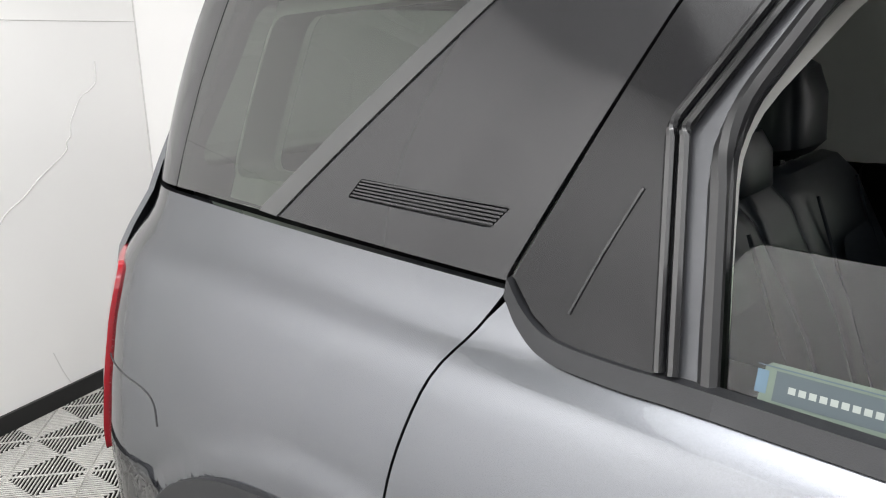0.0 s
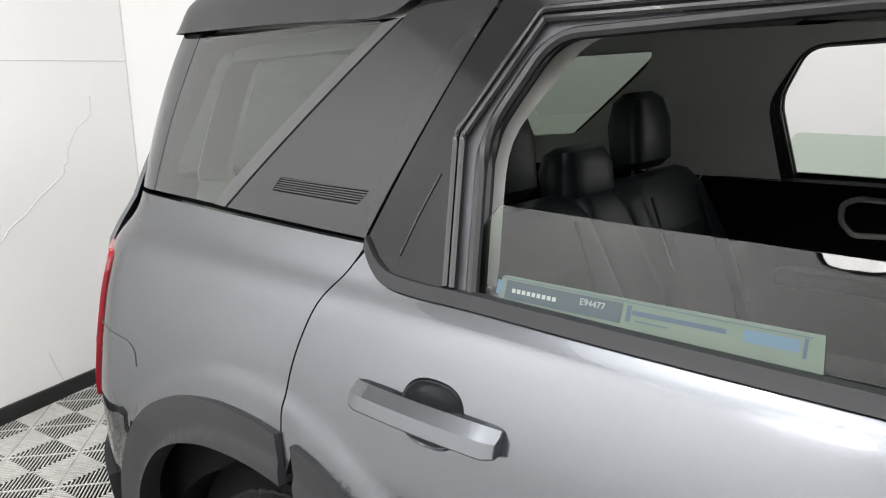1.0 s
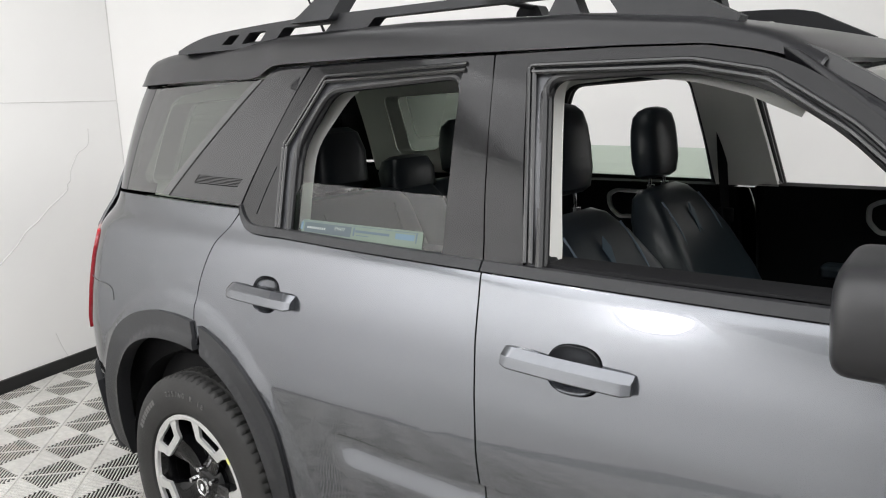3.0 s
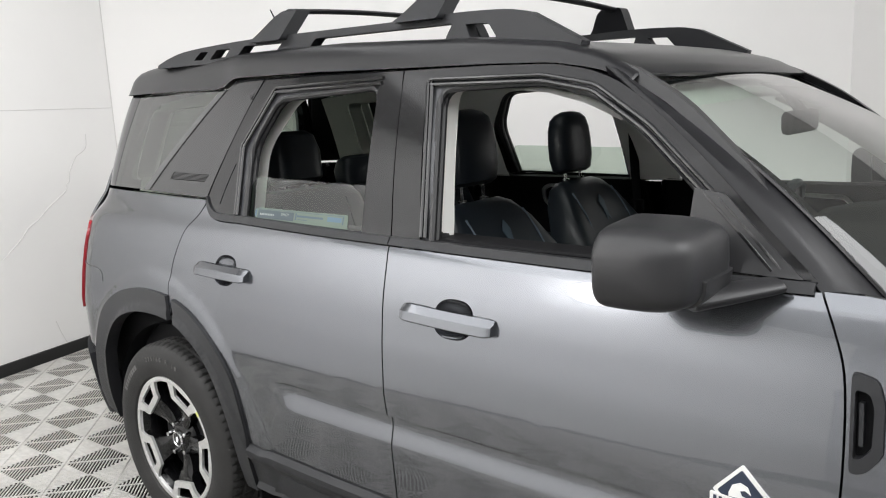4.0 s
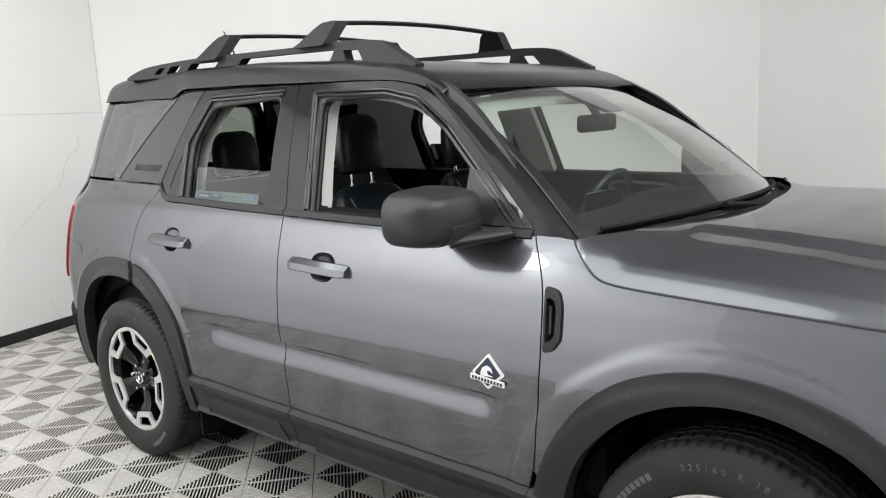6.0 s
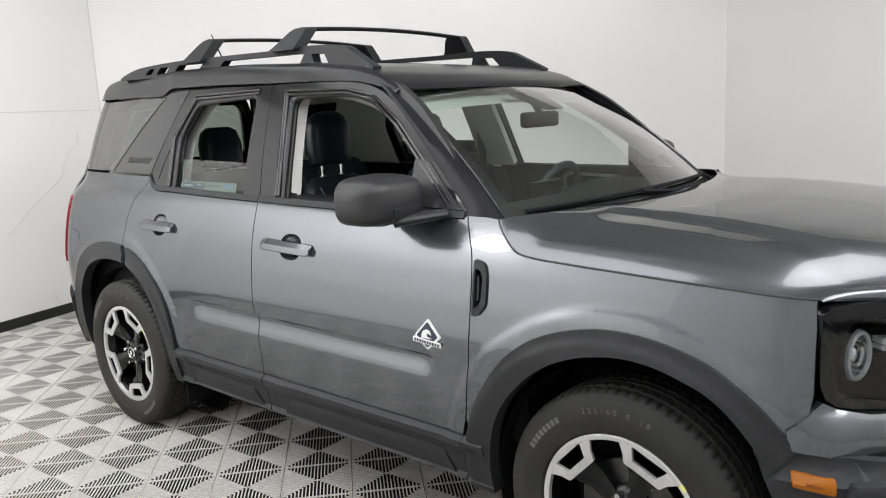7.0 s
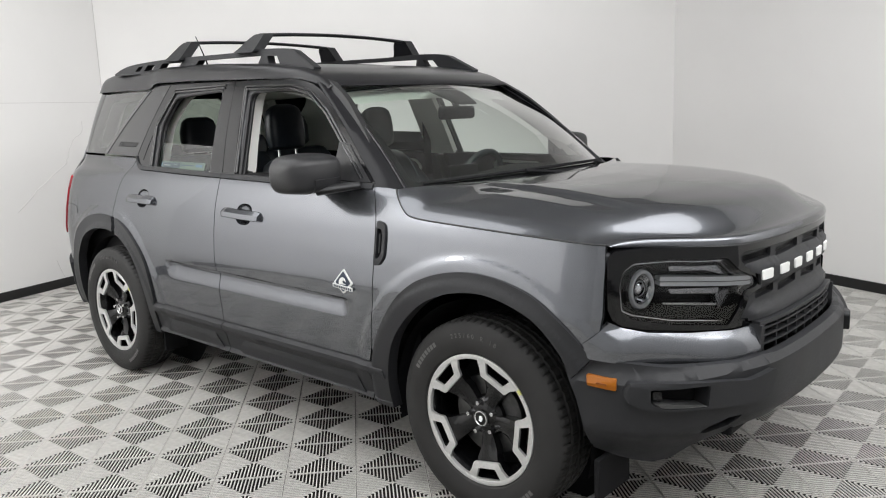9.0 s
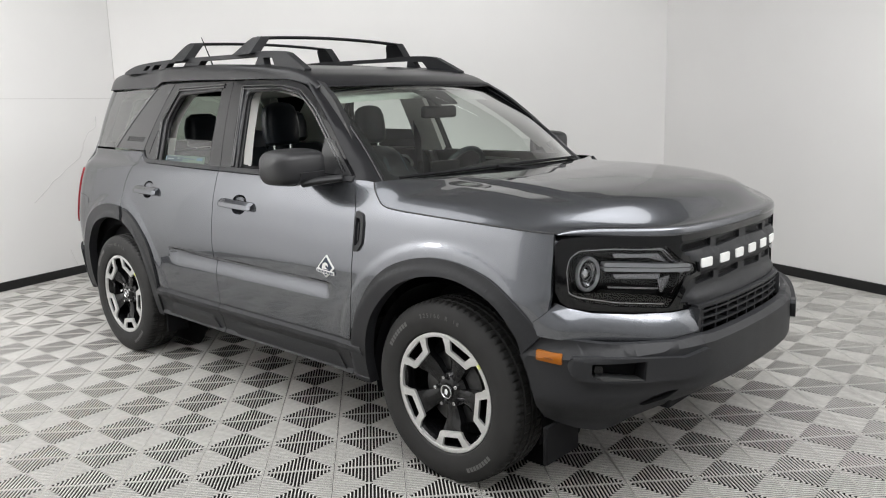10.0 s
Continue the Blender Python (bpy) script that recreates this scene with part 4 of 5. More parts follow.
part("grille_bar", sheet(both(ya(GRILLE_HALF)), grille_face, 0.02, 0.025, slots), CLAD, grille, "dark grey grille bar", bevel=0.002)
verts_, faces_ = [], []
for z0, z1, y0 in ((0.912, 0.956, 0.43), (0.786, 0.830, 0.36)):
    for k in range(-46, 47):
        for lean_ in (-1, 1):
            a0 = k * 0.010
            if abs(a0) > arc(y0):
                continue
            h = z1 - z0
            p0, p1 = nose(-0.016)(a0, z0, 0), nose(-0.016)(a0 + lean_ * h * 0.6, z1, 0)
            d = Vector((0, 0.0013, 0))
            b = len(verts_)
            verts_ += [tuple(p0 - d), tuple(p0 + d), tuple(p1 + d), tuple(p1 - d)]
            faces_.append((b, b + 1, b + 2, b + 3))
me = bpy.data.meshes.new("grille_mesh")
me.from_pydata(verts_, [], faces_)
me.materials.append(CLAD)
ob = new("grille_mesh", me)
ob.parent = grille
ob["kind"] = "stuff"
for k in range(6):
    a = -0.310 + 0.124 * k
    blk = rounded([(a - 0.034, 0.853), (a + 0.034, 0.853), (a + 0.034, 0.887), (a - 0.034, 0.887)], 0.007, 3)
    part("white_block", sheet(blk, nose(0.017), 0.03, 0.008), WHITE, grille, bevel=0.001)
# painted band under the grille
half = ya([(0.372, 0.7085), (0.47, 0.7065), (0.60, 0.7165), (0.735, 0.7375), (0.808, 0.7595), (0.842, 0.780), (0.872, 0.748), (0.897, 0.717), (0.8955, 0.700), (0.889, 0.669)]) + ya([(0.868, 0.6645), (0.77, 0.646), (0.66, 0.634), (0.53, 0.625), (0.43, 0.628), (0.385, 0.634)])


def band_face(u, v, d):
    edge_ = 0.708 + 0.052 * smooth01((abs(u) - 0.50) / 0.38)
    t = max(0.0, min(1.0, (edge_ - v) / 0.075))
    o = 0.006 + 0.040 * math.sin(t * math.pi / 2) ** 0.8
    k = smooth01((arc(0.90) + 0.01 - abs(u)) / 0.16)
    return nose(0.0)(u, v, d - o * k - 0.007 * (1 - k))


for s in (-1, 1):
    part("nose_band", sheet([(s * a, z) for a, z in half], band_face, 0.0125, 0.02), PAINT, car, "grey painted band below the grille", bevel=0.002)
lower = part("lower_grille", sheet(rounded(both(ya([(0.385, 0.718), (0.385, 0.612)])), 0.01), nose(-0.02), 0.06, 0.0), DARK, car, "black lower grille with bars")
for z in (0.640, 0.668, 0.694):
    part("bar", sheet(both(ya([(0.372, z + 0.003), (0.372, z - 0.003)])), nose(0.030), 0.05, 0.03), CLAD, lower)
for k in range(-4, 5):
    a = k * 0.085
    part("bar", sheet([(a - 0.004, 0.615), (a + 0.004, 0.615), (a + 0.004, 0.712), (a - 0.004, 0.712)], nose(0.026), 0.05, 0.03), CLAD, lower)
part("grille_lip", sheet(both(ya([(0.375, 0.722), (0.375, 0.709)])), nose(0.034), 0.05, 0.04), CLAD, lower, bevel=0.003)
for s in (-1, 1):
    part("grille_end", sheet([(s * a, z) for a, z in ya([(0.368, 0.712), (0.378, 0.712), (0.392, 0.628), (0.378, 0.615), (0.368, 0.64)])], nose(0.044), 0.05, 0.05), CLAD, lower, bevel=0.002)
# bumper
by_ = BUMPER.ya
half = by_([(0.37, 0.622), (0.43, 0.6265), (0.53, 0.6225), (0.66, 0.6315), (0.77, 0.6425), (0.868, 0.6605)]) + [(BUMPER.arc_x(x), z) for x, z in ((3.10, 0.6640), (3.03, 0.6590), (3.052, 0.61), (3.08, 0.544), (3.105, 0.454), (3.115, 0.36))] + by_([(0.897, 0.345), (0.86, 0.330), (0.80, 0.320), (0.74, 0.328), (0.66, 0.362), (0.50, 0.412), (0.36, 0.434)])
fog = rounded(by_([(0.835, 0.594), (0.835, 0.549), (0.808, 0.530), (0.682, 0.516), (0.676, 0.586)]), 0.008, 3)
pod = rounded(by_([(0.878, 0.585), (0.872, 0.614), (0.826, 0.614), (0.712, 0.600), (0.617, 0.588), (0.525, 0.574), (0.422, 0.590), (0.408, 0.575), (0.44, 0.508), (0.502, 0.496), (0.585, 0.501), (0.673, 0.511), (0.770, 0.519), (0.846, 0.532), (0.873, 0.555)]), 0.012, 4)
pocket = rounded(by_([(0.684, 0.422), (0.644, 0.446), (0.594, 0.456), (0.535, 0.454), (0.581, 0.424), (0.662, 0.410)]), 0.006, 3)


def bumper_face(u, v, d):
    o = -0.030 * smooth01((v - 0.605) / 0.03) - 0.07 * smooth01((0.455 - v) / 0.12)
    return BUMPER.face()(u, v, d - o * smooth01((BUMPER.arc(0.93) - abs(u)) / 0.12) + 0.004)


bumper = part("bumper", sheet(both(half), bumper_face, 0.025, 0.03, [inset(fog, -0.004), [(-a, z) for a, z in inset(fog, -0.004)], pocket, [(-a, z) for a, z in pocket]]), CLAD, car, "black plastic front bumper", bevel=0.003)
for s in (-1, 1):
    fm = [(s * a, z) for a, z in fog]
    pm = [(s * a, z) for a, z in pod]

    def pod_face(u, v, d):
        o = 0.022 * smooth01((BUMPER.arc(0.884) - abs(u)) / 0.03)
        return bumper_face(u, v, d - o)
    pd = part("fog_pod", sheet(pm, pod_face, 0.025, 0.03, [fm]), CLAD, bumper, "black fog lamp surround", bevel=0.006)
    part("fog_recess", sheet(inset(fm, -0.006), lambda u, v, d: pod_face(u, v, d + 0.065), 0.04, 0.0), DARK, pd)
    part("fog_wall", sheet(inset(fm, -0.002), lambda u, v, d: pod_face(u, v, d + 0.004), 0.05, 0.066, [inset(fm, 0.002)]), MIRROR_CAP, pd)
    part("fog_lamp", sheet(rounded([(s * a, z) for a, z in by_([(0.806, 0.578), (0.826, 0.580), (0.826, 0.556), (0.812, 0.546), (0.804, 0.552)])], 0.006), lambda u, v, d: pod_face(u, v, d + 0.022), 0.02, 0.03), LAMP_DARK, pd, "small clear fog lamp")
    # shelf in the same paler grey, its reflected light painted in
    part("fog_shelf", sheet([(s * a, z) for a, z in by_([(0.684, 0.518), (0.806, 0.532), (0.826, 0.548), (0.800, 0.546), (0.690, 0.523)])], lambda u, v, d: pod_face(u, v, d + 0.002), 0.04, 0.05), STRIP_GREY, pd, "fog lamp shelf, painted paler for the light it catches")
    part("pocket_floor", sheet([(s * a, z) for a, z in inset(pocket, -0.005)], lambda u, v, d: bumper_face(u, v, d + 0.025), 0.05, 0.0), MIRROR_CAP, bumper)
    mk = rounded([(s * a, z) for a, z in ((BUMPER.arc_x(3.112), 0.622), (BUMPER.arc_x(3.120), 0.592), (BUMPER.arc_x(3.205), 0.583), (BUMPER.arc_x(3.205), 0.616))], 0.004)
    marker = part("side_marker", sheet(mk, lambda u, v, d: bumper_face(u, v, d - 0.008), 0.03, 0.014), AMBER, bumper, "amber side marker lens", bevel=0.003)
    mk2 = rounded([(s * a, z) for a, z in ((BUMPER.arc_x(3.146), 0.606), (BUMPER.arc_x(3.148), 0.600), (BUMPER.arc_x(3.178), 0.597), (BUMPER.arc_x(3.178), 0.603))], 0.002, 2)
    part("marker_bulb", sheet(mk2, lambda u, v, d: bumper_face(u, v, d - 0.0095), 0.03, 0.004), AMBER_DARK, marker)
    bm = bmesh.new()
    box(bm, 3.145, s * 0.80, 0.275, 0.018, 0.20, 0.14)
    part("air_flap", bm, DARK, bumper, bevel=0.004)
bm = bmesh.new()
box(bm, 3.15, 0, 0.40, 0.56, 1.10, 0.05)
part("under_tray", bm, DARK, car, bevel=0.01)

# rear bumper, tailgate
for s in (-1, 1):
    out_ = [(-0.60, 0.33), (-0.672, 0.452), (-0.70, 0.55), (-0.80, 0.585), (-0.88, 0.60), (-0.95, 0.60), (-0.95, 0.33), (-0.88, 0.29), (-0.64, 0.29)]

    def rb(u, v, d, s=s):
        return Vector((u, s * (half_width(u, v) + 0.020 * smooth01((-0.62 - u) / 0.05) - d), v))
    b = part("rear_bumper", sheet(out_, rb, 0.03, 0.03), CLAD, car, "black plastic rear bumper corner", bevel=0.003)
    part("reflector", sheet(rounded([(-0.90, 0.40), (-0.875, 0.40), (-0.875, 0.46), (-0.90, 0.46)], 0.004), lambda u, v, d: rb(u, v, d - 0.004), 0.03, 0.01), RED, b, "red rear reflector")


def gate(u, v, d):
    bend = 0.10 * (abs(u) / 0.75) ** 4
    return Vector((-0.93 + bend + (0.16 * smooth01((v - 1.1) / 0.5)) + d, u, v))


hole = rounded([(-0.50, 1.24), (0.50, 1.24), (0.40, 1.555), (-0.40, 1.555)], 0.05)
edge_ = [(half_width(-0.80, z) - 0.02, z) for z in (0.60, 0.8, 1.0, 1.1, 1.2, 1.25, 1.35, 1.45, 1.55, 1.60)]
tail = part("tailgate", sheet([(-y, z) for y, z in edge_] + list(reversed(edge_)), gate, 0.06, 0.02, [hole]), PAINT, car, "grey tailgate with window")
part("tailgate_window", sheet(inset(hole, -0.01), lambda u, v, d: gate(u, v, 0.004), 0.08, 0.0), PRIVACY, tail)
edge_ = [(y - 0.04, z) for y, z in edge_]
part("tailgate_lining", sheet([(-y, z) for y, z in edge_] + list(reversed(edge_)), lambda u, v, d: gate(u, v, 0.05), 0.08, 0.0, [inset(hole, -0.01)]), DARK, tail)
bm = bmesh.new()
box(bm, -0.90, 0, 0.44, 0.12, 1.36, 0.30)
part("rear_bumper", bm, CLAD, car, bevel=0.02)


# wheels
def tyre_bm():
    half = [(0.236, 0.088), (0.246, 0.103), (0.262, 0.1085), (0.285, 0.1125), (0.305, 0.112), (0.325, 0.108), (0.341, 0.101), (0.352, 0.094), (0.3595, 0.082)]
    tread = [(0.3605, 0.078), (0.3605, 0.058), (0.354, 0.056), (0.354, 0.049), (0.3625, 0.047), (0.3635, 0.020), (0.356, 0.018), (0.356, 0.010), (0.3635, 0.008)]
    prof = [(r, -y) for r, y in half + tread] + [(r, y) for r, y in reversed(half + tread)]
    n = 300
    bm = bmesh.new()
    rows = []
    for k in range(n):
        a = 2 * math.pi * k / n
        row = []
        for r, y in prof:
            rr = r
            if r > 0.3515:
                if abs(y) > 0.05 and k % 4 == 0:
                    rr = min(r, 0.3540)
                elif abs(y) <= 0.05 and (k + (1 if y > 0 else 2)) % 5 == 0 and r > 0.36:
                    rr = r - 0.0040
            row.append(bm.verts.new((rr * math.cos(a), y, rr * math.sin(a))))
        rows.append(row)
    for i in range(n):
        p, q = rows[i], rows[(i + 1) % n]
        for j in range(len(prof) - 1):
            bm.faces.new((p[j], p[j + 1], q[j + 1], q[j]))
    bmesh.ops.recalc_face_normals(bm, faces=bm.faces[:])
    return bm


def polar_sheet(outline, y_of, thick, step=0.02, holes=()):
    """outline in (angle-wise offset t, radius r) about the z-up direction of the spoke."""
    return sheet(outline, lambda u, v, d: Vector((u, y_of(u, v) + d, v)), step, thick, holes)


def text_bm(body, size, depth):
    cu = bpy.data.curves.new("lettering", "FONT")
    cu.body, cu.size, cu.extrude, cu.align_x = body, size, depth, "CENTER"
    ob = bpy.data.objects.new("lettering", cu)
    scene.collection.objects.link(ob)
    bpy.context.view_layer.update()
    me = bpy.data.meshes.new_from_object(ob)
    bm = bmesh.new()
    bm.from_mesh(me)
    bpy.data.objects.remove(ob)
    bpy.data.curves.remove(cu)
    bpy.data.meshes.remove(me)
    return bm


def add_bm(bm, other, m):
    me = bpy.data.meshes.new("tmp")
    other.transform(m)
    other.to_mesh(me)
    other.free()
    bm.from_mesh(me)
    bpy.data.meshes.remove(me)


def build_wheel():
    """A wheel about the origin, its face towards -y."""
    prof = [(0.236, 0.10), (0.228, 0.095), (0.205, 0.07), (0.20, 0.0), (0.205, -0.05), (0.215, -0.075), (0.222, -0.090)]
    wheel = part("wheel", revolve(prof, 72), RIM_BLACK, None, "alloy wheel, black spokes with machined silver edges")
    part("tyre", tyre_bm(), RUBBER, wheel, "black road tyre", angle=28)
    part("rim_edge", revolve([(0.220, -0.086), (0.2225, -0.0965), (0.232, -0.0990), (0.2385, -0.0975), (0.240, -0.088)], 96), ALLOY, wheel, "thin machined rim ring")
    part("brake_disc", revolve([(0.07, -0.03), (0.145, -0.03), (0.150, -0.022), (0.145, -0.012), (0.07, -0.012)], 48), STEEL, wheel)
    part("wheel_back", revolve([(0.005, 0.02), (0.10, 0.03), (0.20, 0.03)], 32), DARK, wheel)
    part("hub", revolve([(0.001, -0.070), (0.036, -0.070), (0.060, -0.060), (0.075, -0.045), (0.08, -0.01)], 40), RIM_BLACK, wheel)
    cap = part("hub_cap", revolve([(0.001, -0.079), (0.022, -0.079), (0.028, -0.077), (0.031, -0.070)], 32), RIM_BLACK, wheel)
    part("cap_ring", revolve([(0.023, -0.079), (0.0245, -0.0815), (0.0275, -0.081), (0.029, -0.076)], 32), CHROME, cap)
    part("cap_mark", sheet([(-0.008, -0.010), (0.004, -0.012), (0.010, 0.002), (0.004, 0.012), (-0.006, 0.008)], lambda u, v, d: Vector((u, -0.0805, v)), 0.02, 0.0), LAMP_WHITE, cap)

    def yo(u, v):
        r = math.hypot(u, v)
        return -0.066 - 0.024 * smooth01((r - 0.05) / 0.15)
    base = {}
    for k in range(5):
        a = radians(65 + 72 * k)
        m = Matrix.Rotation(-(a - math.pi / 2), 4, "Y")
        for nm, mat, lab in (("spoke", RIM_BLACK, ""), ("silver_edge", ALLOY, "machined silver spoke edge"), ("stud", CHROME, "")):
            if nm not in base:
                if nm == "spoke":
                    pocket_ = rounded([(-0.036, 0.180), (0.036, 0.180), (0.054, 0.216), (-0.054, 0.216)], 0.004, 2)
                    bm = polar_sheet([(-0.022, 0.045), (0.022, 0.045), (0.032, 0.10), (0.050, 0.165), (0.062, 0.185), (0.088, 0.2155), (-0.088, 0.2155), (-0.062, 0.185), (-0.050, 0.165), (-0.032, 0.10)], lambda u, v: yo(u, v) + 0.003 + 0.012 * smooth01((abs(u) - 0.012) / 0.03) * smooth01((0.16 - math.hypot(u, v)) / 0.05), 0.035, 0.02, [pocket_])
                elif nm == "silver_edge":
                    pocket_ = rounded([(-0.0375, 0.1775), (0.0375, 0.1775), (0.0565, 0.2165), (-0.0565, 0.2165)], 0.004, 2)
                    bm = polar_sheet(rounded([(-0.056, 0.155), (0.056, 0.155), (0.070, 0.182), (0.098, 0.209), (0.076, 0.2215), (0.038, 0.2310), (0.0, 0.2342), (-0.038, 0.2310), (-0.076, 0.2215), (-0.098, 0.209), (-0.070, 0.182)], 0.005, 2), lambda u, v: yo(u, v) - 0.006, 0.010, 0.03, [pocket_])
                else:
                    bm = bmesh.new()
                    bmesh.ops.create_cone(bm, cap_ends=True, segments=6, radius1=0.0105, radius2=0.008, depth=0.022)
                    bm.transform(Matrix.Translation((0.0335, -0.072, 0.046)) @ Matrix.Rotation(radians(90), 4, "X"))
                ob = part(nm, bm, mat, wheel, lab, bevel=0.0015)
                base[nm] = ob
            else:
                ob = new(nm, base[nm].data)
                ob.parent = wheel
                if lab:
                    ob["label"] = lab
            ob.matrix_basis = m
    tyre = [o for o in wheel.children if o.name.startswith("tyre")][0]
    bm = bmesh.new()
    for i, ch in enumerate("225/60 R 18"):
        if ch == " ":
            continue
        a = radians(108 - i * 3.6)
        mm = Matrix.Rotation(math.pi / 2 - a, 4, "Y") @ Matrix.Translation((0, -0.1115, 0.301)) @ Matrix.Rotation(radians(90), 4, "X")
        add_bm(bm, text_bm(ch, 0.023, 0.0012), mm)
    part("size_lettering", bm, LETTER, tyre, "raised tyre size lettering", smooth=False)["kind"] = "stuff"
    for mid, count in ((138, 8), (-52, 8)):
        bm = bmesh.new()
        for i in range(count):
            a = radians(mid + 12 - i * 3.4)
            mm = Matrix.Rotation(math.pi / 2 - a, 4, "Y")
            box(bm, 0, -0.1118, 0.305, 0.013, 0.0024, 0.017, mm)
        part("raised_bars", bm, LETTER, tyre, smooth=False)
    bm = bmesh.new()
    box(bm, 0, -0.099, 0.235, 0.018, 0.004, 0.012, Matrix.Rotation(radians(90 - 38), 4, "Y"))
    part("tag", bm, YELLOW, wheel, "small yellow-green sticker", smooth=False)
    return wheel


wheel = build_wheel()
wheel.parent = car
wheel.location = (WB, -0.8075, HUB_Z)
for x, s in ((0.0, -1), (WB, 1), (0.0, 1)):
    w = copy_thing(wheel, pose(x, s * 0.8075, HUB_Z, 0, 0, 0 if s < 0 else 180))
    w.parent = car

# wheel houses and floor pan
for x in (0.0, WB):
    for s in (-1, 1):
        prof = []
        rings = []
        for k in range(25):
            a = radians(-15 + 210 * k / 24)
            rings.append([(x + 0.435 * math.cos(a) * 1.0, s * y, HUB_Z + 0.425 * math.sin(a)) for y in (0.55, 0.72, 0.86)])
        part("wheel_liner", loft(rings, closed=False, caps=False), DARK, car)
        bm = bmesh.new()
        bm.faces.new([bm.verts.new((x + 0.43 * math.cos(2 * math.pi * k / 32), s * 0.56, HUB_Z + 0.43 * math.sin(2 * math.pi * k / 32))) for k in range(32)])
        part("wheel_liner", bm, DARK, car)
        if x < 1:
            bm = bmesh.new()
            box(bm, 0.445, s * 0.80, 0.245, 0.012, 0.13, 0.12)
            part("mud_flap", bm, DARK, car, bevel=0.004)
bm = bmesh.new()
box(bm, 1.05, 0, 0.345, 3.6, 1.06, 0.16)
part("floor_pan", bm, DARK, car)
bm = bmesh.new()
box(bm, 1.335, 0, 0.375, 1.70, 1.62, 0.14)
part("floor_pan", bm, DARK, car)
# unseen dark block added under the bonnet to stop light
bm = bmesh.new()
box(bm, 2.80, 0, 0.64, 0.72, 1.08, 0.62)
part("engine_bay_block", bm, DARK, car)

# roof rails and cross bars
for s in (-1, 1):
    top = spline([(-0.385, 1.706), (-0.30, 1.730), (-0.16, 1.748), (0.2, 1.757), (0.6, 1.752), (0.88, 1.748), (1.10, 1.750), (1.27, 1.742), (1.345, 1.728)], 4) + [(1.51, 1.643)]
    bot = [(1.505, 1.630), (1.25, 1.650), (0.9, 1.668), (0.5, 1.682), (0.1, 1.688), (-0.25, 1.692), (-0.385, 1.694)]
    holes = [rounded(h, 0.006, 2) for h in ([(-0.14, 1.708), (-0.085, 1.706), (-0.05, 1.734), (-0.10, 1.735)], [(-0.035, 1.704), (0.055, 1.703), (0.085, 1.735), (0.0, 1.736)], [(0.13, 1.702), (0.335, 1.697), (0.375, 1.733), (0.165, 1.737)], [(0.50, 1.692), (1.075, 1.670), (1.10, 1.722), (0.54, 1.731)], [(1.165, 1.680), (1.255, 1.672), (1.222, 1.712), (1.145, 1.716)])]
    rail = part("roof_rail", sheet(top + bot, lambda u, v, d: Vector((u, s * (0.588 - d - 0.25 * max(0, v - 1.64)), v)), 0.06, 0.042, holes), CLAD, car, "matte black roof rail", bevel=0.005)
    part("rail_back", sheet(top + bot, lambda u, v, d: Vector((u, s * (0.546 - d - 0.25 * max(0, v - 1.64)), v)), 0.06, 0.0, holes), CLAD, rail)
for x0, zt in ((0.872, 1.824), (0.200, 1.835)):
    bar_x = x0 + 0.16
    pts = [(bar_x, y, zt - 0.004 + 0.020 * (1 - (y / 0.56) ** 2)) for y in [-0.515 + 1.03 * k / 20 for k in range(21)]]
    bar = part("cross_bar", tube(pts, 0.022, 12, 0.40), CLAD, car, "matte black roof cross bar")
    for s in (-1, 1):
        foot = rounded([(x0 + 0.022, 1.741), (x0 + 0.048, 1.760), (x0 + 0.092, zt - 0.012), (x0 + 0.118, zt + 0.005), (x0 + 0.196, zt + 0.006), (x0 + 0.198, zt - 0.010), (x0 + 0.196, 1.765), (x0 + 0.196, 1.738)], 0.010, 3)
        part("bar_foot", sheet(foot, lambda u, v, d: Vector((u, s * (0.596 - d - 0.85 * max(0, v - 1.74)), v)), 0.03, 0.06), CLAD, bar, bevel=0.006)
        part("foot_back", sheet(foot, lambda u, v, d: Vector((u, s * (0.537 - 0.85 * max(0, v - 1.74)), v)), 0.05, 0.0), CLAD, bar)
part("antenna", tube([(-0.24, 0.0, 1.70), (-0.29, 0.0, 1.80), (-0.385, 0.0, 1.95)], [0.008, 0.005, 0.003], 6), DARK, car, "thin black roof antenna")

# door badge
for s in (-1,):
    badge = part("badge", sheet(rounded([(2.027, 0.836), (2.082, 0.783), (2.027, 0.736), (1.974, 0.779)], 0.005, 3), side(s, 0.005), 0.03, 0.008), WHITE, car, "white-edged navy diamond badge")
    part("badge_field", sheet(rounded([(2.027, 0.827), (2.071, 0.784), (2.027, 0.745), (1.984, 0.780)], 0.004, 3), side(s, 0.007), 0.03, 0.004), NAVY, badge)
    part("badge_wave", sheet([(2.006, 0.782), (2.012, 0.797), (2.026, 0.804), (2.040, 0.799), (2.046, 0.786), (2.036, 0.792), (2.026, 0.789), (2.030, 0.780), (2.048, 0.776), (2.006, 0.774)], side(s, 0.009), 0.03, 0.003), WHITE, badge)
    part("badge_bar", sheet([(1.972, 0.775), (2.084, 0.767), (2.084, 0.752), (1.972, 0.760)], side(s, 0.011), 0.03, 0.006), WHITE, badge)
    for k in range(10):
        x = 1.979 + 0.0105 * k
        part("badge_mark", sheet([(x, 0.7715 - 0.0714 * (x - 1.972)), (x + 0.006, 0.7715 - 0.0714 * (x - 1.972)), (x + 0.006, 0.7625 - 0.0714 * (x - 1.972)), (x, 0.7625 - 0.0714 * (x - 1.972))], side(s, 0.0125), 0.03, 0.001), NAVY, badge)

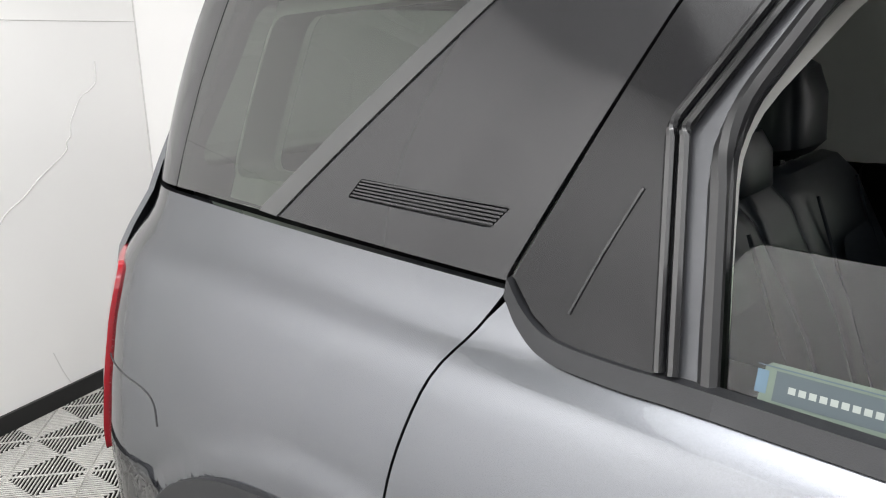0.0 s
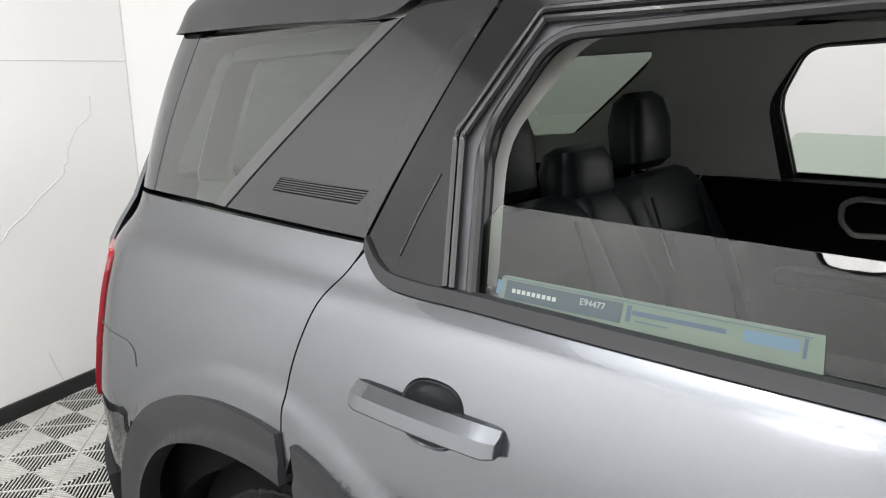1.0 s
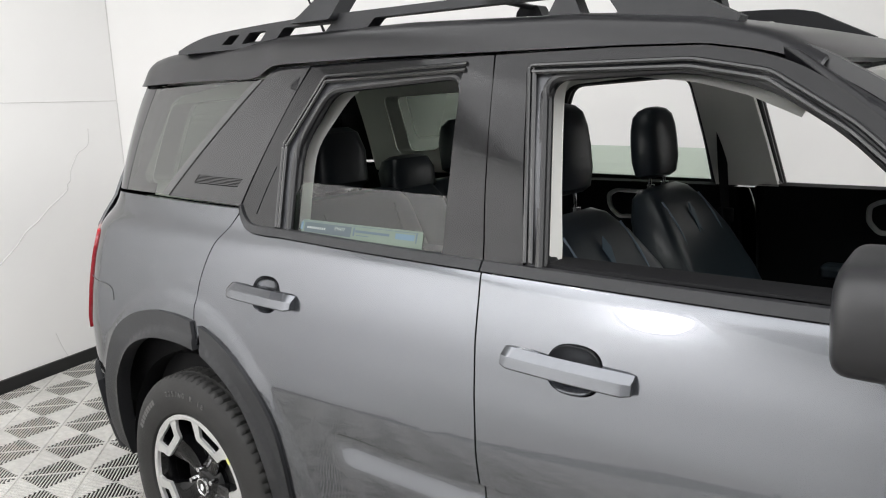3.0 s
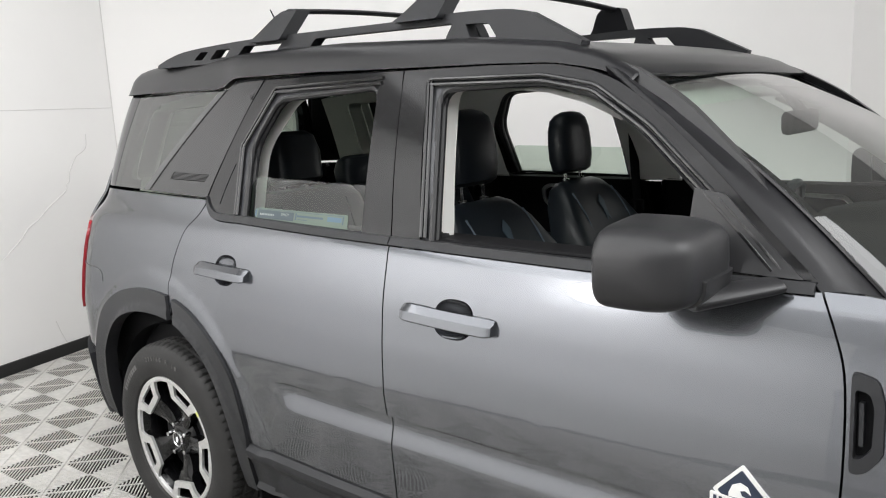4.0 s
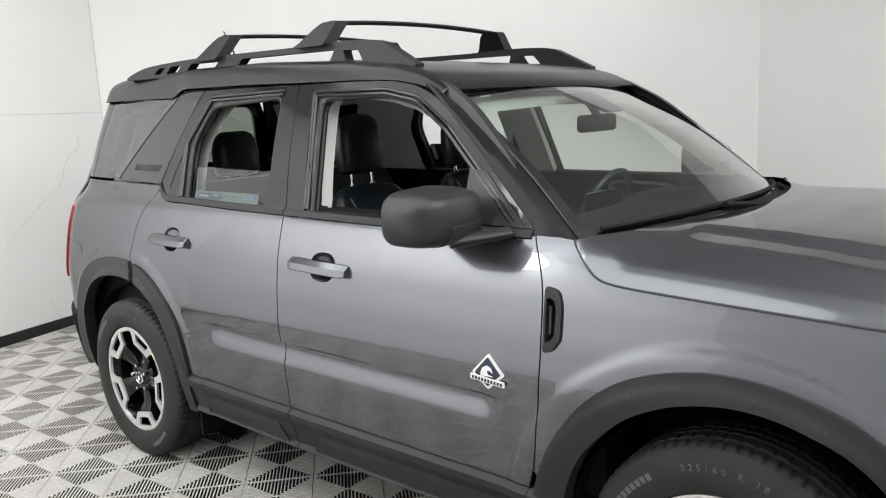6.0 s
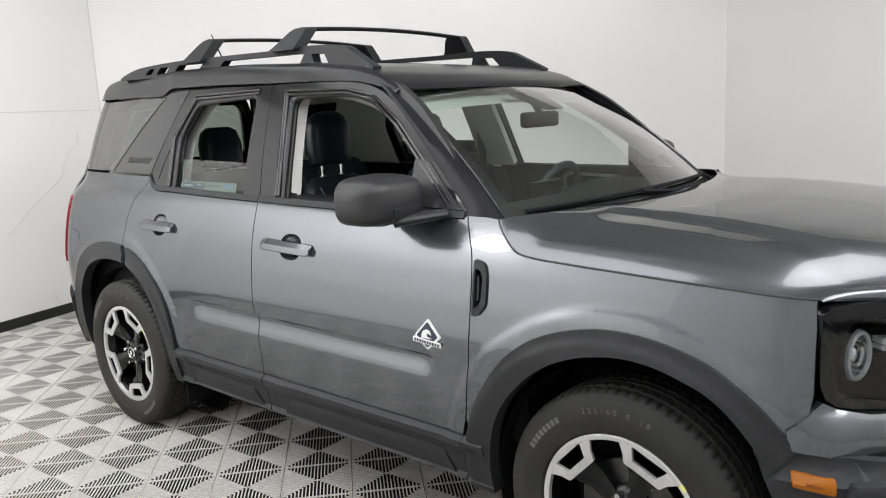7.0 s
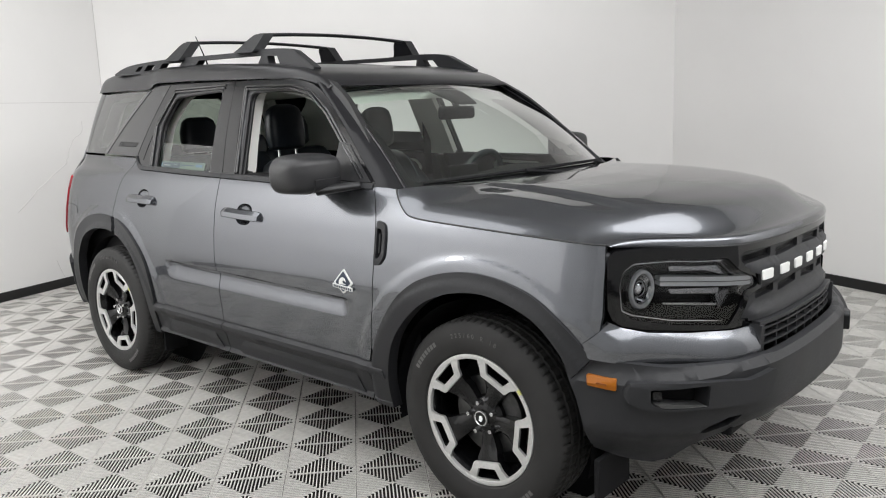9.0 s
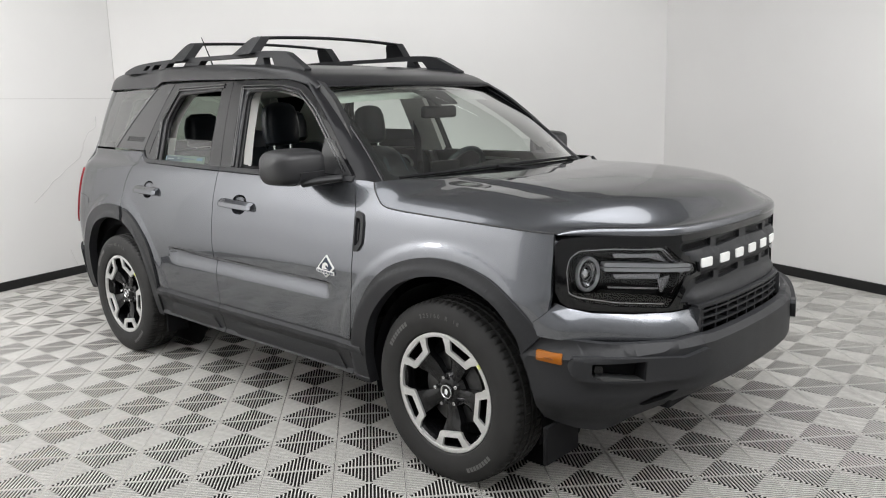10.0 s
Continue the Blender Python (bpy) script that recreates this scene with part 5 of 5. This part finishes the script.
# ---- the car's inside ----
for s in (-1, 1):
    holes = [rounded([(-0.47, 1.272), (-0.455, 1.53), (0.045, 1.545), (0.02, 1.50), (-0.255, 1.285)], 0.035, 4),
             rounded([(0.372, 1.20), (0.345, 1.39), (0.455, 1.545), (0.93, 1.572), (0.965, 1.30), (0.975, 1.195)], 0.06, 4),
             rounded([(1.240, 1.18), (1.150, 1.540), (1.46, 1.555), (1.61, 1.515), (1.75, 1.435), (1.92, 1.29), (2.00, 1.18)], 0.05, 4)]
    comb = [(-0.62, 1.19), (-0.60, 1.56), (-0.2, 1.592), (1.0, 1.595), (1.47, 1.575), (1.68, 1.50), (2.08, 1.165)]
    for h in ([(2.01, 1.165), (1.92, 1.29), (1.75, 1.435), (1.61, 1.515), (1.46, 1.565), (1.128, 1.550), (1.200, 1.165)], [(0.980, 1.165), (0.965, 1.30), (0.93, 1.572), (0.455, 1.545), (0.345, 1.39), (0.375, 1.165)]):
        comb += soft(h, 0.05, 4)
    part("pillar_trim", sheet(comb, side(s, -0.095, False), 0.05, 0.0, holes[:1]), TRIM, car, "light grey pillar lining")
    edge_ = spline([(1.200, 1.165), (1.166, 1.34), (1.136, 1.50), (1.144, 1.541), (1.18, 1.553), (1.32, 1.560)], 5)
    part("pillar_face", loft([[side(s, -o_, False)(x - 0.12 * max(0, 0.09 - o_), z, 0) for x, z in edge_] for o_ in (0.050, 0.060, 0.080, 0.095)], closed=False, caps=False), TRIM, car, "light grey forward face of the centre pillar")
    for h in holes[:1]:
        part("window_lining", sheet(inset(h, -0.006), side(s, -0.004, False), 0.05, 0.075, [inset(h, 0.002)]), TRIM, car)
    for h in holes[1:]:
        part("door_seal", sheet(inset(h, -0.075), side(s, -0.045, False), 0.05, 0.03, [inset(h, -0.05)]), SEAL, car)
    for x0, x1 in ((0.14, 1.05), (1.09, 2.14)):
        d = part("door_lining", sheet(rounded([(x0, 0.50), (x1, 0.50), (x1, 1.165), (x0 + 0.03, 1.172)], 0.03), side(s, -0.085), 0.06, 0.03), DARK, car, "dark door lining")
        part("lining_top", sheet([(x0 + 0.03, 1.172), (x1, 1.165), (x1, 1.16), (x0 + 0.03, 1.165)], side(s, -0.03), 0.06, 0.06), DARK, d)
        bm = bmesh.new()
        box(bm, (x0 + x1) / 2 + 0.05, s * 0.735, 0.88, (x1 - x0) * 0.6, 0.09, 0.05)
        part("armrest", bm, LEATHER, d, bevel=0.015)
        px = x0 + 0.40
        loop_ = rounded([(px - 0.02, 1.05), (px + 0.015, 1.005), (px + 0.30, 1.02), (px + 0.345, 1.075), (px + 0.31, 1.125), (px + 0.03, 1.135), (px - 0.015, 1.11)], 0.02)
        part("pull_frame", sheet(loop_, side(s, -0.092), 0.05, 0.012, [inset(loop_, 0.016)]), ALLOY, d, "silver door pull frame", bevel=0.003)
    part("cargo_lining", sheet([(-0.80, 0.45), (0.12, 0.45), (0.12, 1.21), (-0.62, 1.21), (-0.78, 1.20)], side(s, -0.085, False), 0.08, 0.0), DARK, car)
    # belts on the centre pillar
    by = 0.675
    belt = part("seat_belt", tube([(1.005, s * (by + 0.005), 1.40), (1.02, s * by, 1.25), (1.04, s * (by - 0.01), 1.05), (1.10, s * (by - 0.02), 0.75)], [0.022, 0.024, 0.024, 0.024], 8, 0.12), DARK, car, "black seat belt")
    bm = bmesh.new()
    box(bm, 1.0, s * (by + 0.02), 1.41, 0.085, 0.03, 0.04)
    part("belt_guide", bm, TRIM, belt, bevel=0.008)
    bm = bmesh.new()
    box(bm, 1.04, s * (by - 0.012), 1.065, 0.055, 0.02, 0.05)
    part("belt_tongue", bm, DARK, belt, bevel=0.006)

rings = []
for k in range(25):
    x = -0.66 + 2.30 * k / 24
    zc = at_x(MID, x) - 0.035
    we = half_width(x, 1.58, False) - 0.02
    rings.append([(x, we * (-1 + j / 8), zc - 0.09 * abs(-1 + j / 8) ** 4) for j in range(17)])
bm = loft(rings, closed=False, caps=False)
# matching opening added in the headliner for the light
bmesh.ops.delete(bm, geom=[f for f in bm.faces if 0.22 < f.calc_center_median().x < 1.05 and abs(f.calc_center_median().y) < 0.38], context="FACES")
part("headliner", bm, HEADLINER, car, "pale grey headliner")


def cushion(rows, wide=18, power=0.5):
    """A padded form: rows of (centre, half-width, half-depth, depth direction)."""
    rings = []
    for c, w, dpt, nrm, sag in rows:
        ring = []
        for k in range(wide):
            a = 2 * math.pi * k / wide
            ca, sa = math.cos(a), math.sin(a)
            ex = math.copysign(abs(ca) ** power, ca)
            ed = math.copysign(abs(sa) ** power, sa)
            bol = sag * (abs(ex) ** 3) if ed > 0 else 0.0
            ring.append(Vector(c) + Vector((0, w * ex, 0)) + Vector(nrm) * (dpt * ed + bol))
        rings.append(ring)
    return loft(rings)


def build_seat(y, x, z, lift, name="seat"):
    fwd = Vector((0.95, 0, 0.31))
    rows = []
    for t, w, d, sag in ((0.0, 0.20, 0.05, 0.03), (0.06, 0.245, 0.075, 0.05), (0.25, 0.262, 0.085, 0.06), (0.5, 0.255, 0.085, 0.055), (0.72, 0.232, 0.08, 0.035), (0.88, 0.190, 0.068, 0.015), (0.97, 0.150, 0.05, 0.0), (1.0, 0.115, 0.025, 0.0)):
        rows.append(((x + 0.23 - 0.30 * t, y, z + 0.64 * t - 0.64), w, d, fwd, sag))
    seat = part(name, cushion(rows, 28), LEATHER, car, "black leather front seat with grey insert")
    ins = []
    for t, w, d in ((0.56, 0.13, 0.0), (0.60, 0.150, 0.004), (0.75, 0.150, 0.003), (0.88, 0.135, 0.0), (0.955, 0.10, -0.012)):
        c = Vector((x + 0.23 - 0.30 * t, y, z + 0.64 * t - 0.64)) + fwd * (0.079 + d - 0.01 * t - 0.022 * smooth01((t - 0.7) / 0.3))
        ins.append([c + Vector((0, w * k / 6, 0)) + fwd * (0.006 * (abs(k) / 6) ** 2 - 0.004) for k in range(-6, 7)])
    part("insert", loft(ins, closed=False, caps=False), CLOTH, seat, "grey suede insert")
    for sy in (-1, 1):
        line = []
        for k in range(15):
            t = 0.08 + 0.84 * k / 14
            c = Vector((x + 0.23 - 0.30 * t, y + sy * (0.155 - 0.03 * max(0, t - 0.6)), z + 0.64 * t - 0.64)) + fwd * (0.083 - 0.03 * smooth01((t - 0.75) / 0.25))
            line.append(c)
        part("seam", tube(line, 0.0035, 5), STITCH, seat)
    mark = [(0.0, 0.06), (0.018, 0.03), (0.012, -0.01), (0.022, -0.05), (0.004, -0.03), (-0.012, -0.055), (-0.010, 0.0), (-0.022, 0.03)]
    mc = Vector((x + 0.23 - 0.30 * 0.80, y, z + 0.64 * 0.80 - 0.64)) + fwd * 0.078
    upv = Vector((-0.30, 0, 0.64)).normalized()
    part("embossed_mark", sheet(mark, lambda u, v, d: mc + Vector((0, u, 0)) + upv * v - fwd * (d - 0.001), 0.05, 0.003), STICKER_DARK, seat)
    rows = []
    for t, w, d in ((0.0, 0.082, 0.03), (0.05, 0.104, 0.048), (0.25, 0.112, 0.058), (0.5, 0.112, 0.058), (0.72, 0.107, 0.055), (0.88, 0.094, 0.048), (0.96, 0.070, 0.034), (1.0, 0.035, 0.014)):
        rows.append(((x - 0.075 - 0.02 * t, y, z + lift + 0.232 * t), w, d, Vector((0.98, 0, 0.15)), 0.0))
    hr = part("headrest", cushion(rows, 28, 0.75), LEATHER, seat, "black leather headrest")
    for sy in (-0.055, 0.055):
        part("post", tube([(x - 0.070, y + sy, z - 0.03), (x - 0.078, y + sy, z + 0.08)], 0.0065, 10), CHROME, hr, "chrome headrest post")
        part("post_collar", tube([(x - 0.070, y + sy, z - 0.004), (x - 0.071, y + sy, z + 0.010)], 0.014, 10), CHROME, hr)
    rows = []
    for t, w, d in ((0.0, 0.22, 0.05), (0.1, 0.25, 0.085), (0.5, 0.265, 0.09), (0.9, 0.25, 0.085), (1.0, 0.21, 0.04)):
        rows.append(((x + 0.16 + 0.50 * t, y, z - 0.66 + 0.03 * t), w, d, Vector((0, 0, 1)), 0.035))
    part("cushion", cushion(rows, 24), LEATHER, seat)
    return seat


build_seat(-0.37, 1.067, 1.205, 0.05)
build_seat(0.37, 0.985, 1.195, 0.03)
# rear bench
for y, w in ((-0.33, 0.29), (0.36, 0.27), (0.02, 0.10)):
    fwd = Vector((0.94, 0, 0.34))
    rows = []
    for t, ww, d, sag in ((0.0, 0.9, 0.05, 0.02), (0.08, 1.0, 0.08, 0.03), (0.5, 1.0, 0.085, 0.03), (0.88, 0.97, 0.07, 0.01), (0.97, 0.90, 0.05, 0.0), (1.0, 0.8, 0.02, 0)):
        rows.append(((0.30 - 0.20 * t, y, 0.66 + 0.55 * t), w * ww, d, fwd, sag))
    rb_ = part("rear_seat", cushion(rows, 24, 0.45), LEATHER, car, "black leather rear seat back")
    if w > 0.2:
        part("seam", tube([Vector((0.30 - 0.20 * t, y - w * 0.55, 0.66 + 0.55 * t)) + fwd * 0.085 for t in [k / 8 for k in range(1, 8)]], 0.004, 5), LEATHER, rb_)
        part("seam", tube([Vector((0.30 - 0.20 * t, y + w * 0.55, 0.66 + 0.55 * t)) + fwd * 0.085 for t in [k / 8 for k in range(1, 8)]], 0.004, 5), LEATHER, rb_)
        part("insert", sheet(rounded([(y - w * 0.5, 0.80), (y + w * 0.5, 0.80), (y + w * 0.42, 1.05), (y - w * 0.42, 1.05)], 0.04), lambda u, v, d: Vector((0.30 - 0.20 * (v - 0.66) / 0.55, u, v)) + fwd * 0.096, 0.05, 0.0), LEATHER, rb_)
    hz, hh, hw = (1.225, 0.205, 0.115) if w > 0.2 else (1.185, 0.13, 0.12)
    rows = []
    for t, ww, d in ((0.0, 0.8, 0.03), (0.1, 1.0, 0.055), (0.6, 1.0, 0.06), (0.9, 0.85, 0.045), (1.0, 0.6, 0.02)):
        rows.append(((0.105 - 0.02 * t, y, hz + hh * t), hw * ww, d, Vector((0.98, 0, 0.15)), 0.0))
    hr = part("headrest", cushion(rows, 24, 0.6), LEATHER, rb_)
    for sy in (-0.05, 0.05):
        part("post", tube([(0.10, y + sy, 1.19), (0.10, y + sy, hz + 0.02)], 0.007, 8), CHROME, hr)
bm = bmesh.new()
box(bm, 0.52, 0, 0.60, 0.52, 1.30, 0.16)
part("rear_cushion", bm, LEATHER, car, bevel=0.04)
bm = bmesh.new()
box(bm, -0.38, 0, 0.72, 0.80, 1.16, 0.04)
part("cargo_floor", bm, DARK, car)
# dashboard
prof = [(2.36, 1.06), (2.25, 1.105), (2.10, 1.125), (1.95, 1.122), (1.86, 1.10), (1.83, 1.05), (1.86, 0.95), (1.84, 0.86), (1.90, 0.70), (2.05, 0.50)]
rings = []
for k in range(25):
    y = -0.76 + 1.52 * k / 24
    hump = 0.025 * math.exp(-((y - 0.38) / 0.16) ** 4)
    rings.append([(x - 0.03 * (1 - (y / 0.76) ** 2) - (0.02 if 0.2 < y < 0.56 and x < 2.0 else 0), y, z + (hump if x < 2.15 else 0)) for x, z in prof])
bm = bmesh.new()
box(bm, 2.20, 0, 1.01, 0.40, 1.58, 0.06)
part("dash_shelf", bm, DARK, car, bevel=0.01)
bm = bmesh.new()
box(bm, 2.28, 0, 0.72, 0.06, 1.60, 0.56)
part("firewall", bm, DARK, car)
dash = part("dashboard", loft(rings, closed=False, caps=False), DARK, car, "black dashboard")
bm = bmesh.new()
box(bm, 1.825, 0.06, 1.10, 0.02, 0.22, 0.13)
part("display", bm, RIM_BLACK, dash, bevel=0.006)
bm = bmesh.new()
box(bm, 1.45, 0, 0.66, 0.75, 0.20, 0.30)
part("centre_console", bm, DARK, car, bevel=0.03)
ctr, tilt = Vector((1.66, 0.37, 1.04)), radians(24)
ux, uy = Vector((math.sin(tilt), 0, math.cos(tilt))), Vector((0, 1, 0))
pts = [ctr + ux * 0.182 * math.cos(a) + uy * 0.182 * math.sin(a) for a in (2 * math.pi * k / 36 for k in range(36))]
nn = ux.cross(uy)
rings = []
for k in range(36):
    a = 2 * math.pi * k / 36
    rad = ux * math.cos(a) + uy * math.sin(a)
    rings.append([ctr + rad * (0.182 + 0.016 * math.cos(b)) + nn * 0.016 * math.sin(b) for b in (2 * math.pi * j / 8 for j in range(8))])
sw = part("steering_wheel", loft(rings + rings[:1], caps=False), LEATHER, car, "black steering wheel")
bm = bmesh.new()
box(bm, 0, 0, 0, 0.05, 0.16, 0.11, Matrix.Translation(ctr + nn * -0.0) @ Matrix.Rotation(tilt, 4, "Y"))
box(bm, 0, 0, 0, 0.02, 0.34, 0.035, Matrix.Translation(ctr) @ Matrix.Rotation(tilt, 4, "Y"))
part("wheel_centre", bm, DARK, sw, bevel=0.01)
bm = bmesh.new()
box(bm, 1.845, 0, 1.418, 0.035, 0.245, 0.062)
im = part("interior_mirror", bm, DARK, car, "black interior mirror", bevel=0.014)
part("mirror_stalk", tube([(1.85, 0, 1.44), (1.80, 0, 1.505)], 0.014, 8), DARK, im)

# price sheet on the rear pane
for s in (-1,):
    f = side(s, -0.0205)
    sheet_ = part("window_sheet", sheet([(0.428, 1.178), (0.430, 1.208), (0.435, 1.212), (0.866, 1.212), (0.870, 1.172), (0.5, 1.176)], f, 0.06, 0.0), PAPER, car, "pale green paper sheet stuck inside the rear pane")
    def strip(x0, x1, z0, z1, mat, o=0.0008, name="printed_bar"):
        k = -0.004
        z0, z1 = z0 - 0.008, z1 - 0.008
        g_ = side(s, -0.0205 + o)
        return part(name, sheet([(x0, z0 + k * (x0 - 0.39)), (x1, z0 + k * (x1 - 0.39)), (x1, z1 + k * (x1 - 0.39)), (x0, z1 + k * (x0 - 0.39))], g_, 0.05, 0.0), mat, sheet_)
    strip(0.424, 0.855, 1.2165, 1.2175, STICKER_DARK)
    strip(0.440, 0.625, 1.1900, 1.2145, STICKER_INK)
    strip(0.424, 0.434, 1.1940, 1.2130, STICKER_BLUE)
    for k in range(9):
        strip(0.452 + 0.0085 * k, 0.458 + 0.0085 * k, 1.199, 1.2045, STICKER_PALE, 0.0014)
    strip(0.640, 0.760, 1.2030, 1.2085, STICKER_DARK)
    strip(0.632, 0.638, 1.1940, 1.2135, STICKER_DARK)
    strip(0.645, 0.690, 1.1955, 1.1970, STICKER_DARK)
    strip(0.780, 0.842, 1.1990, 1.2125, STICKER_BLUE)
    strip(0.846, 0.850, 1.1940, 1.2155, STICKER_DARK)
    bm = text_bm("E94477", 0.0125, 0.0)
    p0 = side(s, -0.0188)(0.582, 1.1935, 0)
    tilt_ = math.atan2(half_width(0.585, 1.19) - half_width(0.585, 1.24), 0.05)
    bm.transform(Matrix.Translation(p0) @ Matrix.Rotation(radians(2), 4, "Y") @ Matrix.Rotation(radians(90) - tilt_, 4, "X"))
    part("number_print", bm, STICKER_PALE, sheet_, smooth=False)

# ---- the floor ----
bm = bmesh.new()
bm.faces.new([bm.verts.new((x, y, -0.0185)) for x, y in [tuple(Vector((1.5, -0.8)) + (Vector(q) - Vector((1.5, -0.8))) * 1.01) for q in ROOM]])
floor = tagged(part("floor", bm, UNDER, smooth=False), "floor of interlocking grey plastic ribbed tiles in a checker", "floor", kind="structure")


def tile_boxes():
    """The ribs and rim of one tile as boxes: centre, size along u and v."""
    out = []
    a, rim, pitch, rib = TILE_A, 0.0026, 0.0142, 0.0052
    h = a / 2
    e = h - 0.001
    for q in (-1, 1):
        out.append((0, q * (e - rim / 2), 2 * e, rim))
        out.append((q * (e - rim / 2), 0, rim, 2 * e - 2 * rim))
    n = int((h - rim) / pitch)
    for k in range(-n, n + 1):
        c = k * pitch
        top = e - rim
        low = abs(c) + 0.001
        if top - low < 0.002:
            continue
        for q in (-1, 1):
            out.append((c, q * (top + low) / 2, rib, top - low))
            out.append((q * (top + low) / 2, c, top - low, rib))
    out.append((0, 0, 0.012, 0.012))
    return out


verts, faces, kinds = [], [], []
# below CAP the grey ribs turn dark: gap shade put into their colour
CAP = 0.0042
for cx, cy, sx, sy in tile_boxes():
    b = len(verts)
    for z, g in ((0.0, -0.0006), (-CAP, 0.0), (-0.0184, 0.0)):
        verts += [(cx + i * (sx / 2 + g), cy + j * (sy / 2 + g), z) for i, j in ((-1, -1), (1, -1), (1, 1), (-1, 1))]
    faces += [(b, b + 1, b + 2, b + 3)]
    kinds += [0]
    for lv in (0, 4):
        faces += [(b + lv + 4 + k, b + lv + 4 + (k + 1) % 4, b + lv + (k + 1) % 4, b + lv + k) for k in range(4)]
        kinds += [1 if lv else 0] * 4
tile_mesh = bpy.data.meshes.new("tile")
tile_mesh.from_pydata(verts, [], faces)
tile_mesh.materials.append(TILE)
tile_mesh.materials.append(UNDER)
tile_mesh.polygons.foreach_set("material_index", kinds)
e1 = Vector((math.cos(TURN_TILE), math.sin(TURN_TILE)))
e2 = Vector((-e1.y, e1.x))


def inside(p, poly):
    hit = False
    for (x1, y1), (x2, y2) in zip(poly, poly[1:] + poly[:1]):
        if (y1 > p[1]) != (y2 > p[1]) and p[0] < (x2 - x1) * (p[1] - y1) / (y2 - y1) + x1:
            hit = not hit
    return hit


cells = []
for i in range(-30, 31):
    for j in range(-26, 34):
        p = Vector((TILE_X, TILE_Y)) + (e1 * (i + 0.5) + e2 * (j + 0.5)) * TILE_A
        if any(inside(p + d * 0.2, ROOM) for d in (e1, -e1, e2, -e2)):
            cells.append((p, (p - Vector((2.3, -1.6))).length))
cells.sort(key=lambda c: c[1])
far_v, far_f, far_k = [], [], []
for k, (p, d) in enumerate(cells):
    m = Matrix.Translation((p.x, p.y, 0)) @ Matrix.Rotation(TURN_TILE, 4, "Z")
    if k < 300:
        ob = new("tile", tile_mesh)
        ob.parent = floor
        ob.matrix_basis = m
    else:
        b = len(far_k) // len(faces) * len(verts)
        turned_ = np.array(verts) @ np.array(m.to_3x3()).T + np.array(m.translation)
        far_v.append(turned_)
        far_f += [tuple(b + i for i in f) for f in faces]
        far_k += kinds
# the outermost tiles are cut off at the walls
far_v = np.concatenate(far_v)
for (x1, y1), (x2, y2) in zip(ROOM, ROOM[1:] + ROOM[:1]):
    nx, ny = y2 - y1, x1 - x2
    ln = math.hypot(nx, ny)
    nx, ny = nx / ln, ny / ln
    if (centre.x - x1) * nx + (centre.y - y1) * ny > 0:
        nx, ny = -nx, -ny
    over = np.maximum(0.0, (far_v[:, 0] - x1) * nx + (far_v[:, 1] - y1) * ny - 0.04)
    far_v[:, 0] -= over * nx
    far_v[:, 1] -= over * ny
far_v = [tuple(q) for q in far_v.tolist()]
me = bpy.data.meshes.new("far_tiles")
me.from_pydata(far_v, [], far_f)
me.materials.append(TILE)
# same painted gap shade on the lower ribs of the far tiles
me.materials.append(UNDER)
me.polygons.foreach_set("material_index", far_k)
ob = new("far_tiles", me)
ob.parent = floor
ob["kind"] = "stuff"
